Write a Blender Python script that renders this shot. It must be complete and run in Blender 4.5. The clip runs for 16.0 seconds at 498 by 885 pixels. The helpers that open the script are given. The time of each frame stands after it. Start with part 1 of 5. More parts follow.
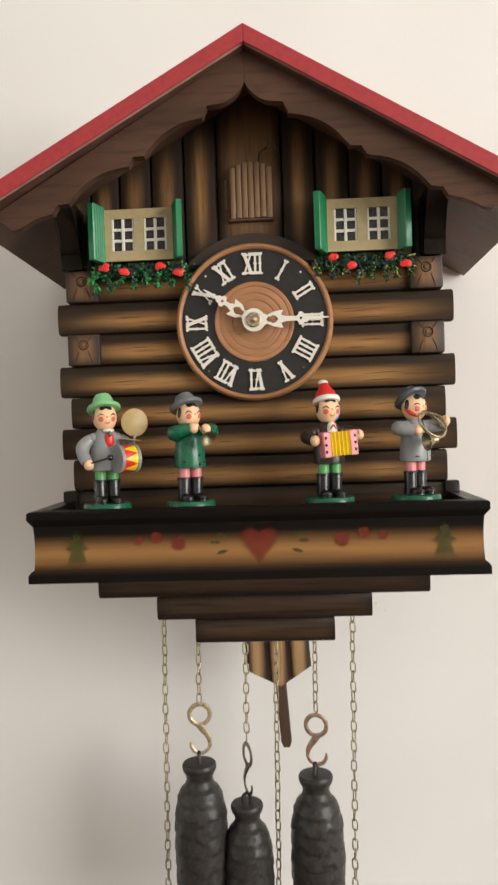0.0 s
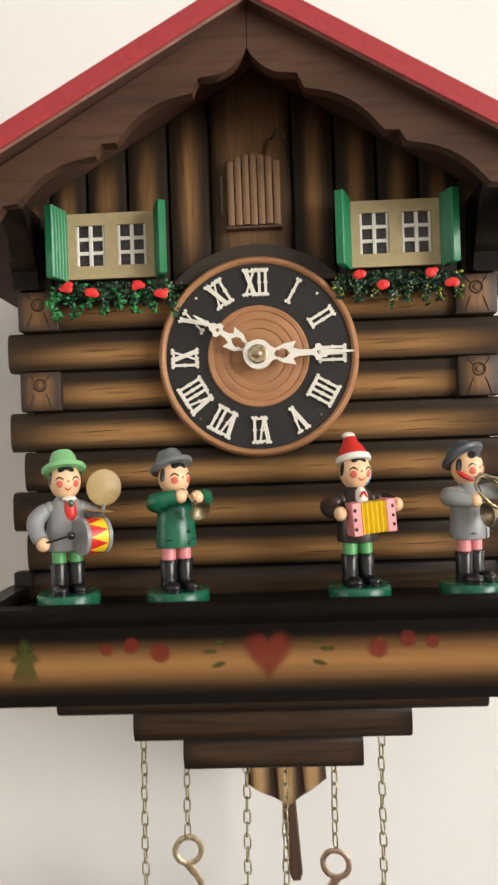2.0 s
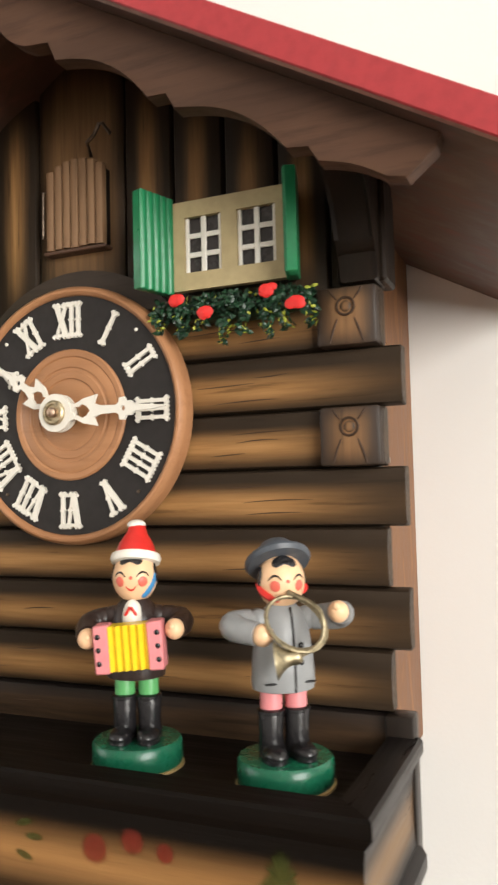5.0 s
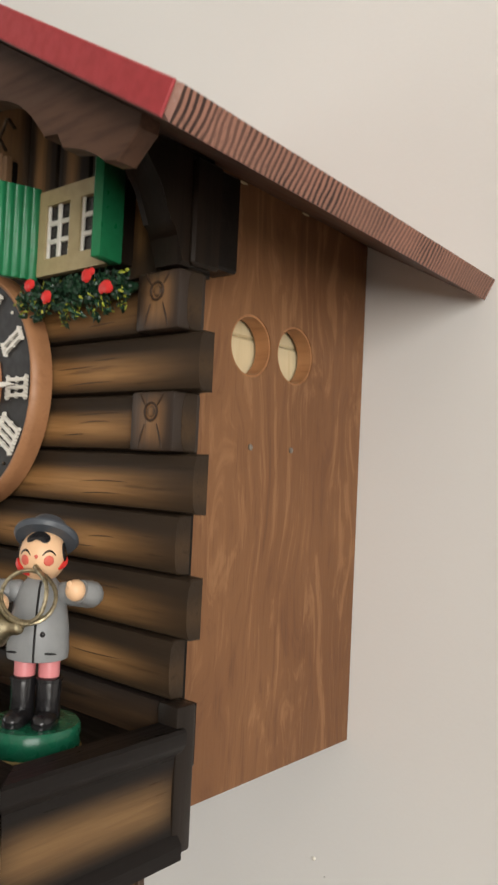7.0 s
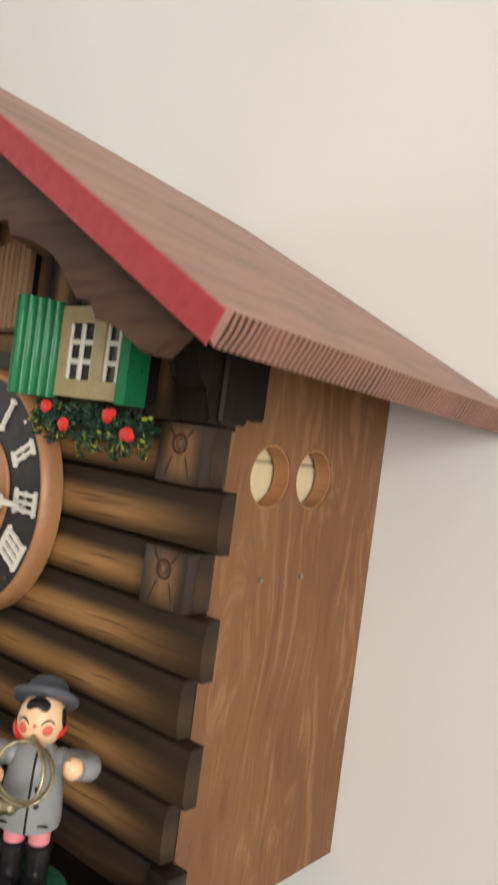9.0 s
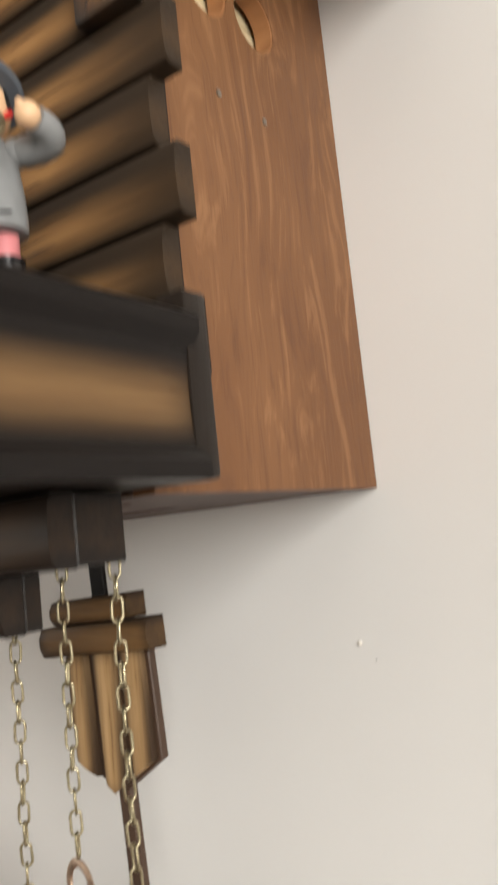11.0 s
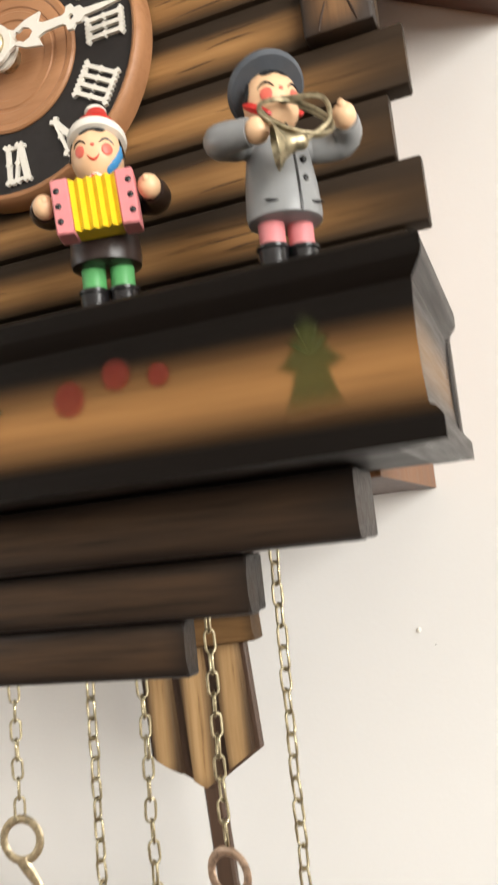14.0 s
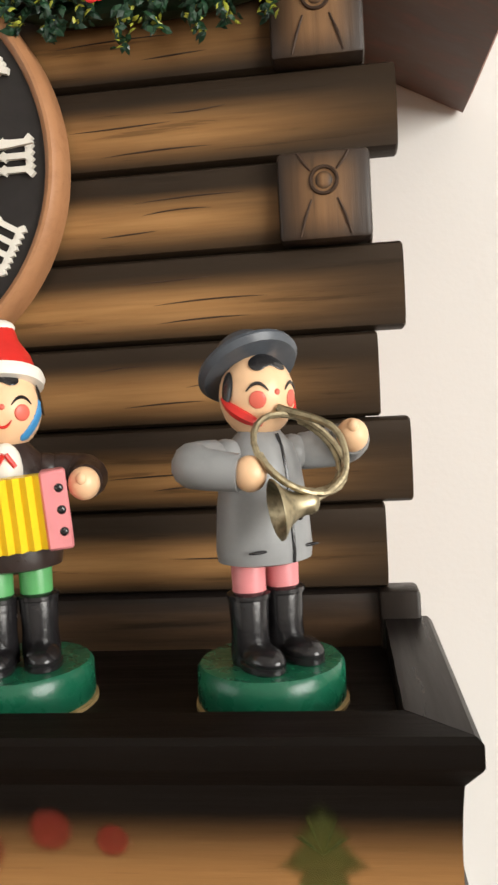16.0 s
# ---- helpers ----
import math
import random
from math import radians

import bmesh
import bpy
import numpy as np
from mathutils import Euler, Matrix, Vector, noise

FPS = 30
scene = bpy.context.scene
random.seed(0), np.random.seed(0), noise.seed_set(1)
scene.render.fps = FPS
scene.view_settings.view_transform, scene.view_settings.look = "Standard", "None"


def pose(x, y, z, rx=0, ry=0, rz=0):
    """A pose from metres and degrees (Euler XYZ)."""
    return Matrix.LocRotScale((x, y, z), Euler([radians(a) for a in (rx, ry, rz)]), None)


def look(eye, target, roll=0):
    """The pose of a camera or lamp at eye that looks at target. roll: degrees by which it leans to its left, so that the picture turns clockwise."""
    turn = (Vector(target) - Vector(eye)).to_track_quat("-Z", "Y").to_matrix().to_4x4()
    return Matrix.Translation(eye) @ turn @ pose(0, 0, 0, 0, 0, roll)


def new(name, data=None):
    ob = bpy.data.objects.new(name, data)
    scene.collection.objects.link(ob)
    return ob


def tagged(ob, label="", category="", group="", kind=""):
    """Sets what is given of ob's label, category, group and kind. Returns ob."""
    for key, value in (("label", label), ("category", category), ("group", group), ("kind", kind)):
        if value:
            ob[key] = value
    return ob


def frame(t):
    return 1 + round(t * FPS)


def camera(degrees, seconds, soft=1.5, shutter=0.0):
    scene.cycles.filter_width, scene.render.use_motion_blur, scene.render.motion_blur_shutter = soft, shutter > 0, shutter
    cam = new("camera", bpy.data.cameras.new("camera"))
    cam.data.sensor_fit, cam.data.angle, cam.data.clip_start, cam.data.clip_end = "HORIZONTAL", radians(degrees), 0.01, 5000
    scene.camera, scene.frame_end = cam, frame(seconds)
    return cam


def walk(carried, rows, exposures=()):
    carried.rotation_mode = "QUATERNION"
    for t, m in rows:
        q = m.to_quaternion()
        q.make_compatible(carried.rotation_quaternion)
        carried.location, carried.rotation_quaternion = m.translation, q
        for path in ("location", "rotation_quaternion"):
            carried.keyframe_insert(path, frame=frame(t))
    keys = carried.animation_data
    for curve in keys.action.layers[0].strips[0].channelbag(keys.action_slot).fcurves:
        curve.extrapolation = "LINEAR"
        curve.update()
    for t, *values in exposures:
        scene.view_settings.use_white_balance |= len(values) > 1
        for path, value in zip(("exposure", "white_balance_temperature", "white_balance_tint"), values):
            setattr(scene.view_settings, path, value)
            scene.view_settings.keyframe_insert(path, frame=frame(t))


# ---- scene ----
cam = camera(35.3, 16.0, soft=2.4, shutter=0.6)
PATH = [
    (0, (0.022, -0.646, 1.534), (-0.086, 1.351, 1.495), -1.9),
    (0.5, (0.027, -0.617, 1.54), (-0.098, 1.379, 1.519), -1.9),
    (1, (0.02, -0.588, 1.548), (-0.09, 1.409, 1.533), -1.6),
    (1.5, (0.015, -0.563, 1.555), (-0.082, 1.434, 1.555), -1.5),
    (2, (0.009, -0.537, 1.556), (-0.064, 1.461, 1.567), -2.0),
    (2.5, (-0.003, -0.501, 1.561), (0.0, 1.499, 1.6), -2.9),
    (3, (0.006, -0.473, 1.571), (-0.007, 1.526, 1.643), -3.3),
    (3.5, (0.049, -0.466, 1.575), (-0.102, 1.526, 1.676), -2.7),
    (3.7, (0.068, -0.453, 1.575), (-0.174, 1.531, 1.662), -2.5),
    (5.8, (0.235, -0.377, 1.569), (-0.791, 1.334, 1.711), -0.4),
    (6, (0.246, -0.37, 1.571), (-0.831, 1.309, 1.709), -0.2),
    (6.5, (0.281, -0.343, 1.567), (-0.9, 1.267, 1.679), 0.4),
    (7, (0.306, -0.322, 1.573), (-0.983, 1.205, 1.642), 2.7),
    (7.5, (0.316, -0.327, 1.61), (-1.027, 1.155, 1.642), 5.7),
    (8, (0.305, -0.332, 1.646), (-1.027, 1.159, 1.63), 7.5),
    (8.2, (0.3, -0.33, 1.663), (-1.011, 1.181, 1.634), 9.0),
    (10.3, (0.266, -0.304, 1.523), (-0.882, 1.332, 1.558), -0.1),
    (10.5, (0.259, -0.297, 1.5), (-0.884, 1.343, 1.573), -1.9),
    (11, (0.247, -0.285, 1.434), (-0.909, 1.331, 1.666), -5.9),
    (11.5, (0.233, -0.277, 1.396), (-0.929, 1.33, 1.658), -8.7),
    (12, (0.228, -0.282, 1.356), (-0.91, 1.329, 1.693), -10.5),
    (12.5, (0.221, -0.303, 1.349), (-0.867, 1.331, 1.733), -10.4),
    (13, (0.184, -0.321, 1.366), (-0.809, 1.372, 1.751), -9.0),
    (13.5, (0.16, -0.349, 1.398), (-0.657, 1.45, 1.707), -7.6),
    (14, (0.145, -0.355, 1.433), (-0.521, 1.514, 1.681), -6.3),
    (14.5, (0.127, -0.351, 1.463), (-0.386, 1.575, 1.631), -5.4),
    (15, (0.127, -0.346, 1.505), (-0.282, 1.612, 1.536), -4.2),
    (15.5, (0.12, -0.328, 1.532), (-0.171, 1.65, 1.481), -3.2),
    (16, (0.112, -0.324, 1.541), (-0.123, 1.659, 1.444), -3.1),
]
EXPOSURES = [(0, 0.14), (1.0, 0.24), (2.0, 0.30), (3.0, 0.56), (3.5, 0.64), (6.0, 0.11), (7.0, -0.21), (7.5, 0.02), (8.0, -0.13), (10.5, 0.10), (11.5, 0.12), (12.5, 0.23), (13.5, 0.47), (14.5, 0.52), (15.5, 0.33), (16.0, 0.36)]
walk(cam, [(t, look(eye, target, roll)) for t, eye, target, roll in PATH], EXPOSURES)

# ---- daylight from a window behind the viewer, overcast sky outside ----
world = bpy.data.worlds.new("sky")
scene.world = world
world.use_nodes = True
wn = world.node_tree.nodes
sky = wn.new("ShaderNodeTexSky")
sky.sky_type, sky.sun_disc, sky.sun_elevation, sky.sun_rotation = "NISHITA", False, radians(38), radians(150)
wn["Background"].inputs["Strength"].default_value = 0.1
world.node_tree.links.new(sky.outputs[0], wn["Background"].inputs["Color"])


def area_lamp(name, place, target, w, h, power, colour):
    data = bpy.data.lights.new(name, "AREA")
    data.shape, data.size, data.size_y, data.energy, data.color = "RECTANGLE", w, h, power, colour
    ob = new(name, data)
    ob.matrix_world = look(place, target)
    return ob


area_lamp("window_daylight", (1.98, -1.75, 1.85), (0, -1.75, 1.78), 1.8, 1.3, 76, (1.0, 0.972, 0.917))
# weak fill lamp added on the left; no window is known there
area_lamp("west_fill_light", (-2.98, -1.75, 1.85), (0, -1.75, 1.78), 1.8, 1.3, 13, (1.0, 0.972, 0.917))


# ---- materials ----
class Nodes:
    def __init__(self, name, rough=0.5, metal=0.0, coat=0.0):
        self.m = bpy.data.materials.new(name)
        self.m.use_nodes = True
        self.t = self.m.node_tree
        self.b = self.t.nodes["Principled BSDF"]
        self.b.inputs["Roughness"].default_value = rough
        self.b.inputs["Metallic"].default_value = metal
        self.b.inputs["Coat Weight"].default_value = coat
        self.b.inputs["Specular IOR Level"].default_value = 0.32
        self.b.inputs["Coat Roughness"].default_value = 0.25

    def put(self, sock, v):
        if isinstance(v, bpy.types.NodeSocket):
            self.t.links.new(v, sock)
        else:
            sock.default_value = v

    def coord(self, kind="Object", scale=(1, 1, 1)):
        c = self.t.nodes.new("ShaderNodeTexCoord")
        m = self.t.nodes.new("ShaderNodeMapping")
        m.inputs["Scale"].default_value = scale
        self.t.links.new(c.outputs[kind], m.inputs["Vector"])
        return m.outputs[0]

    def noise(self, vec, scale, detail=4.0, rough=0.55):
        n = self.t.nodes.new("ShaderNodeTexNoise")
        n.inputs["Scale"].default_value, n.inputs["Detail"].default_value, n.inputs["Roughness"].default_value = scale, detail, rough
        self.t.links.new(vec, n.inputs["Vector"])
        return n.outputs["Fac"]

    def math(self, op, a, b=0.0, clamp=False):
        n = self.t.nodes.new("ShaderNodeMath")
        n.operation, n.use_clamp = op, clamp
        self.put(n.inputs[0], a)
        self.put(n.inputs[1], b)
        return n.outputs[0]

    def span(self, v, a, b, c=0.0, d=1.0):
        n = self.t.nodes.new("ShaderNodeMapRange")
        n.interpolation_type = "SMOOTHSTEP"
        self.put(n.inputs["Value"], v)
        for k, x in zip(("From Min", "From Max", "To Min", "To Max"), (a, b, c, d)):
            n.inputs[k].default_value = x
        return n.outputs[0]

    def mix(self, f, a, b, blend="MIX"):
        n = self.t.nodes.new("ShaderNodeMix")
        n.data_type, n.blend_type = "RGBA", blend
        self.put(n.inputs["Factor"], f)
        ia = [s for s in n.inputs if s.name == "A" and s.type == "RGBA"][0]
        ib = [s for s in n.inputs if s.name == "B" and s.type == "RGBA"][0]
        self.put(ia, a if isinstance(a, bpy.types.NodeSocket) else (*a, 1))
        self.put(ib, b if isinstance(b, bpy.types.NodeSocket) else (*b, 1))
        return [s for s in n.outputs if s.type == "RGBA"][0]

    def axes(self, vec):
        s = self.t.nodes.new("ShaderNodeSeparateXYZ")
        self.t.links.new(vec, s.inputs[0])
        return s.outputs

    def random(self):
        return self.t.nodes.new("ShaderNodeObjectInfo").outputs["Random"]

    def done(self, colour, height=None, depth=0.0002, rough=None):
        self.put(self.b.inputs["Base Color"], colour if isinstance(colour, bpy.types.NodeSocket) else (*colour, 1))
        if rough is not None:
            self.put(self.b.inputs["Roughness"], rough)
        if height is not None:
            n = self.t.nodes.new("ShaderNodeBump")
            n.inputs["Distance"].default_value = depth
            n.inputs["Strength"].default_value = 0.6
            self.t.links.new(height, n.inputs["Height"])
            self.t.links.new(n.outputs[0], self.b.inputs["Normal"])
        return self.m


def airbrushed(name, across, along, light, mid, dark, edge=(0.30, 0.95), ends=(0.72, 1.0), grain=0.35, wobble=0.34, centre=0.5, tip=1.0, gloss=0.16, rough=0.42):
    """Stained wood sprayed dark towards the edges of each piece. across, along: 0, 1, 2 for x, y, z of the piece."""
    n = Nodes(name, 0.42)
    n.b.inputs["Specular IOR Level"].default_value = gloss
    g = n.axes(n.coord("Generated"))
    stretch = [420, 420, 420]
    stretch[along] = 22
    fine = n.noise(n.coord("Object", stretch), 1.0, 5.0, 0.6)
    stretch2 = [130, 130, 130]
    stretch2[along] = 9
    broad = n.noise(n.coord("Object", stretch2), 1.0, 3.0)
    wob = n.math("MULTIPLY", n.math("SUBTRACT", broad, 0.5), wobble)
    a = n.math("ABSOLUTE", n.math("SUBTRACT", n.math("MULTIPLY", g[across], 2.0), 2.0 * centre))
    a = n.math("ADD", a, wob)
    e = n.math("ABSOLUTE", n.math("SUBTRACT", n.math("MULTIPLY", g[along], 2.0), 1.0))
    e = n.math("ADD", e, n.math("MULTIPLY", wob, 0.5))
    fa, fe = n.span(a, *edge), n.span(e, *ends)
    wood = n.mix(n.span(fine, 0.3, 0.7), mid, light)
    col = n.mix(fa, wood, dark)
    col = n.mix(n.math("MULTIPLY", fe, 0.92), col, tuple(c * tip for c in dark))
    streak = n.span(fine, 0.33, 0.40, 1.0, 0.0)
    col = n.mix(n.math("MULTIPLY", streak, grain), col, tuple(c * 0.6 for c in dark))
    col = n.mix(n.math("MULTIPLY", n.random(), 0.22), col, tuple(c * 0.8 for c in dark))
    return n.done(col, fine, 0.0003, n.span(fine, 0.2, 0.8, rough, rough + 0.18))


def grained(name, colours, along=2, fine=380, ratio=16, rough=0.5, bump=0.00025, coat=0.1, streak=0.6):
    n = Nodes(name, rough, coat=coat)
    s = [fine] * 3
    s[along] = fine / ratio
    f = n.noise(n.coord("Object", s), 1.0, 6.0, 0.62)
    s2 = [fine / 7] * 3
    s2[along] = fine / 7 / ratio
    b = n.noise(n.coord("Object", s2), 1.0, 3.0)
    c = n.mix(n.span(b, 0.3, 0.7), colours[0], colours[1])
    c = n.mix(n.math("MULTIPLY", n.span(f, 0.45, 0.72), streak), c, colours[2])
    c = n.mix(n.math("MULTIPLY", n.span(n.noise(n.coord("Object"), 30, 3.0), 0.4, 0.75), 0.35), c, tuple(x * 0.55 for x in colours[0]))
    return n.done(c, f, bump, n.span(f, 0.2, 0.8, rough - 0.08, rough + 0.12))


def painted(name, colour, rough=0.35, vary=0.16, bump=0.00008, coat=0.2):
    n = Nodes(name, rough, coat=coat)
    v = n.noise(n.coord("Object"), 260, 4.0)
    w = n.noise(n.coord("Object"), 1400, 2.0)
    c = n.mix(n.math("MULTIPLY", n.span(v, 0.35, 0.75), vary * 2), colour, tuple(x * 0.55 for x in colour))
    c = n.mix(n.math("MULTIPLY", n.span(w, 0.55, 0.85), vary), c, tuple(min(1, x * 1.5 + 0.02) for x in colour))
    return n.done(c, v, bump, n.span(v, 0.2, 0.8, rough - 0.08, rough + 0.12))


def metal(name, colour, rough=0.3):
    n = Nodes(name, rough, 1.0)
    v = n.noise(n.coord("Object"), 500, 4.0)
    c = n.mix(n.span(v, 0.4, 0.75), colour, tuple(x * 0.5 for x in colour))
    return n.done(c, v, 0.00005, n.span(v, 0.3, 0.8, rough - 0.08, rough + 0.2))


def wall_paint():
    n = Nodes("wall_paint", 0.75)
    o = n.coord("Object")
    roll = n.noise(o, 420, 3.0)
    soft = n.noise(o, 3.0, 2.0)
    c = n.mix(n.span(soft, 0.3, 0.7), (0.755, 0.735, 0.705), (0.80, 0.785, 0.76))
    return n.done(c, roll, 0.00012)


PEND_ANGLE = -3.6
GOLD, AMBER, DARK = (0.40, 0.212, 0.082), (0.29, 0.148, 0.054), (0.027, 0.018, 0.0115)
M_LOG = airbrushed("sprayed_log_stain", 2, 0, GOLD, AMBER, DARK, edge=(0.02, 0.78), ends=(0.60, 1.0), tip=1.3, centre=0.40, gloss=0.12, rough=0.34)
# plank ends darkened both for the spray and for shade below the roof
M_PLANK = airbrushed("sprayed_plank_stain", 0, 2, (0.32, 0.17, 0.066), (0.21, 0.110, 0.043), DARK, edge=(-0.05, 0.72), ends=(0.20, 0.95), wobble=0.6)
M_CENTRE = airbrushed("sprayed_centre_board_stain", 0, 2, (0.27, 0.150, 0.068), (0.19, 0.106, 0.050), DARK, edge=(0.35, 1.05), ends=(0.30, 1.05), wobble=0.5)
M_ARCH = grained("dark_brown_arch_stain", [(0.046, 0.032, 0.023), (0.034, 0.024, 0.018), (0.022, 0.016, 0.012)], along=0, rough=0.5, coat=0.0)
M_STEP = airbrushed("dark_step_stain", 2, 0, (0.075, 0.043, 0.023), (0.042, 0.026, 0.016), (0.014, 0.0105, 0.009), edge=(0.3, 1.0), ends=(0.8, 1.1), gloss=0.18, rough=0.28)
M_BLOCK = airbrushed("sprayed_block_stain", 0, 2, (0.27, 0.140, 0.060), (0.18, 0.094, 0.040), (0.030, 0.019, 0.013), edge=(0.15, 1.0), ends=(0.35, 1.1), gloss=0.35)
M_SHELF = airbrushed("sprayed_shelf_stain", 2, 0, (0.335, 0.168, 0.060), (0.295, 0.147, 0.052), (0.0062, 0.0044, 0.0033), edge=(-0.02, 0.58), ends=(1.2, 1.4), grain=0.08, wobble=0.10, centre=0.395, gloss=0.10)
M_RETURN = airbrushed("sprayed_return_stain", 2, 1, (0.24, 0.14, 0.062), (0.18, 0.10, 0.045), (0.012, 0.0095, 0.0085), edge=(0.02, 0.56), ends=(0.6, 1.2), grain=0.08, wobble=0.10, centre=0.46, gloss=0.14, rough=0.24)
M_DARK = grained("black_brown_stain", [(0.008, 0.006, 0.005), (0.012, 0.009, 0.007), (0.006, 0.005, 0.004)], along=0, rough=0.40, coat=0.0)
M_DARK.node_tree.nodes["Principled BSDF"].inputs["Specular IOR Level"].default_value = 0.12
M_BARGE = grained("dark_brown_bargeboard", [(0.098, 0.051, 0.032), (0.068, 0.037, 0.025), (0.036, 0.020, 0.014)], along=0, fine=260, ratio=9, rough=0.5, coat=0.0)
M_BARGE.node_tree.nodes["Principled BSDF"].inputs["Specular IOR Level"].default_value = 0.14
M_FLANGE = grained("dark_end_board_stain", [(0.022, 0.015, 0.011), (0.016, 0.011, 0.008), (0.010, 0.008, 0.006)], along=2, rough=0.34, coat=0.0)
M_FLANGE.node_tree.nodes["Principled BSDF"].inputs["Specular IOR Level"].default_value = 0.22
M_GROOVE = grained("dark_knife_cut", [(0.055, 0.028, 0.014), (0.042, 0.022, 0.012), (0.025, 0.014, 0.008)], along=0, rough=0.6, coat=0.0)
M_CORBEL = grained("dark_corbel_stain", [(0.020, 0.013, 0.009), (0.014, 0.010, 0.007), (0.009, 0.007, 0.006)], along=2, rough=0.4, coat=0.0)
M_CORBEL.node_tree.nodes["Principled BSDF"].inputs["Specular IOR Level"].default_value = 0.10


def plywood():
    n = Nodes("reddish_brown_plywood", 0.5)
    n.b.inputs["Specular IOR Level"].default_value = 0.16
    warp = n.t.nodes.new("ShaderNodeTexNoise")
    warp.inputs["Scale"].default_value, warp.inputs["Detail"].default_value = 1.0, 2.0
    n.t.links.new(n.coord("Object", (26, 26, 9)), warp.inputs["Vector"])
    add = n.t.nodes.new("ShaderNodeVectorMath")
    add.operation = "MULTIPLY_ADD"
    n.t.links.new(warp.outputs["Color"], add.inputs[0])
    add.inputs[1].default_value = (9.0, 9.0, 1.4)
    n.t.links.new(n.coord("Object", (170, 170, 6)), add.inputs[2])
    lines = n.noise(add.outputs[0], 1.0, 5.0, 0.65)
    pores = n.noise(n.coord("Object", (1100, 1100, 45)), 1.0, 3.0)
    tone = n.noise(n.coord("Object", (14, 14, 5)), 1.0, 2.0)
    c = n.mix(n.span(tone, 0.3, 0.7), (0.178, 0.082, 0.038), (0.232, 0.111, 0.051))
    c = n.mix(n.math("MULTIPLY", n.span(lines, 0.50, 0.66), 0.50), c, (0.36, 0.185, 0.090))
    c = n.mix(n.math("MULTIPLY", n.span(lines, 0.47, 0.33), 0.45), c, (0.125, 0.054, 0.029))
    c = n.mix(n.math("MULTIPLY", n.span(pores, 0.55, 0.75), 0.35), c, (0.09, 0.04, 0.022))
    return n.done(c, pores, 0.00015, n.span(lines, 0.2, 0.8, 0.38, 0.55))


M_PANEL = plywood()
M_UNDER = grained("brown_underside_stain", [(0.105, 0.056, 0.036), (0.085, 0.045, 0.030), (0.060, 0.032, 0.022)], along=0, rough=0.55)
M_SOFFIT = grained("brown_soffit_stain", [(0.10, 0.055, 0.038), (0.075, 0.042, 0.030), (0.20, 0.075, 0.055)], along=0, fine=120, ratio=6, rough=0.5)
M_RED = painted("red_roof_edge_paint", (0.37, 0.036, 0.042), 0.45, 0.16)
M_TURNED = grained("turned_light_brown_wood", [(0.41, 0.200, 0.094), (0.36, 0.170, 0.078), (0.29, 0.130, 0.058)], along=0, fine=300, ratio=10, rough=0.45)
M_RING = painted("matt_black_dial_stain", (0.016, 0.013, 0.012), 0.6, 0.1)
M_IVORY = painted("ivory_white_plastic", (0.74, 0.70, 0.62), 0.4, 0.05)
M_DOORWOOD = grained("pale_brown_door_wood", [(0.27, 0.155, 0.082), (0.22, 0.125, 0.066), (0.14, 0.075, 0.04)], along=2, rough=0.55)
M_WIN = painted("olive_tan_paint", (0.45, 0.36, 0.195), 0.5, 0.12)
M_MUNTIN = painted("white_muntin_paint", (0.76, 0.73, 0.66), 0.45, 0.06)
M_PANE = painted("dark_grey_pane", (0.035, 0.030, 0.029), 0.25, 0.2)
M_SHUTTER = painted("green_shutter_paint", (0.016, 0.19, 0.075), 0.33, 0.14)
M_CREAM = grained("pale_unfinished_wood", [(0.72, 0.60, 0.38), (0.66, 0.54, 0.33), (0.60, 0.47, 0.27)], along=2, rough=0.6)
M_HOLE = grained("raw_orange_wood_rim", [(0.42, 0.20, 0.085), (0.36, 0.16, 0.065), (0.24, 0.10, 0.04)], along=0, rough=0.55)
M_BRASS = metal("antique_brass", (0.60, 0.50, 0.33), 0.48)
M_CHAIN = metal("pale_brass_chain", (0.53, 0.46, 0.30), 0.33)
M_COPPER = metal("copper_toned_brass", (0.58, 0.42, 0.31), 0.48)
M_STEEL = metal("dark_steel_wire", (0.16, 0.12, 0.09), 0.4)
M_SCREW = metal("dull_steel_screw", (0.35, 0.32, 0.28), 0.4)
M_WALL = wall_paint()
M_SPECK = painted("grey_speck", (0.45, 0.43, 0.40), 0.7, 0.05)


def roof_stain():
    n = Nodes("red_brown_roof_stain", 0.5, coat=0.1)
    o = n.coord("Object", (70, 9, 70))
    band = n.noise(o, 1.0, 4.0, 0.6)
    dust = n.noise(n.coord("Object"), 900, 3.0)
    c = n.mix(n.span(band, 0.35, 0.7), (0.35, 0.185, 0.14), (0.27, 0.13, 0.098))
    c = n.mix(n.math("MULTIPLY", n.span(n.noise(n.coord("Object", (48, 20, 48)), 1.0, 4.0), 0.53, 0.66), 0.6), c, (0.15, 0.108, 0.078))
    c = n.mix(n.math("MULTIPLY", n.span(dust, 0.5, 0.8), 0.5), c, (0.42, 0.30, 0.25))
    return n.done(c, band, 0.0003)


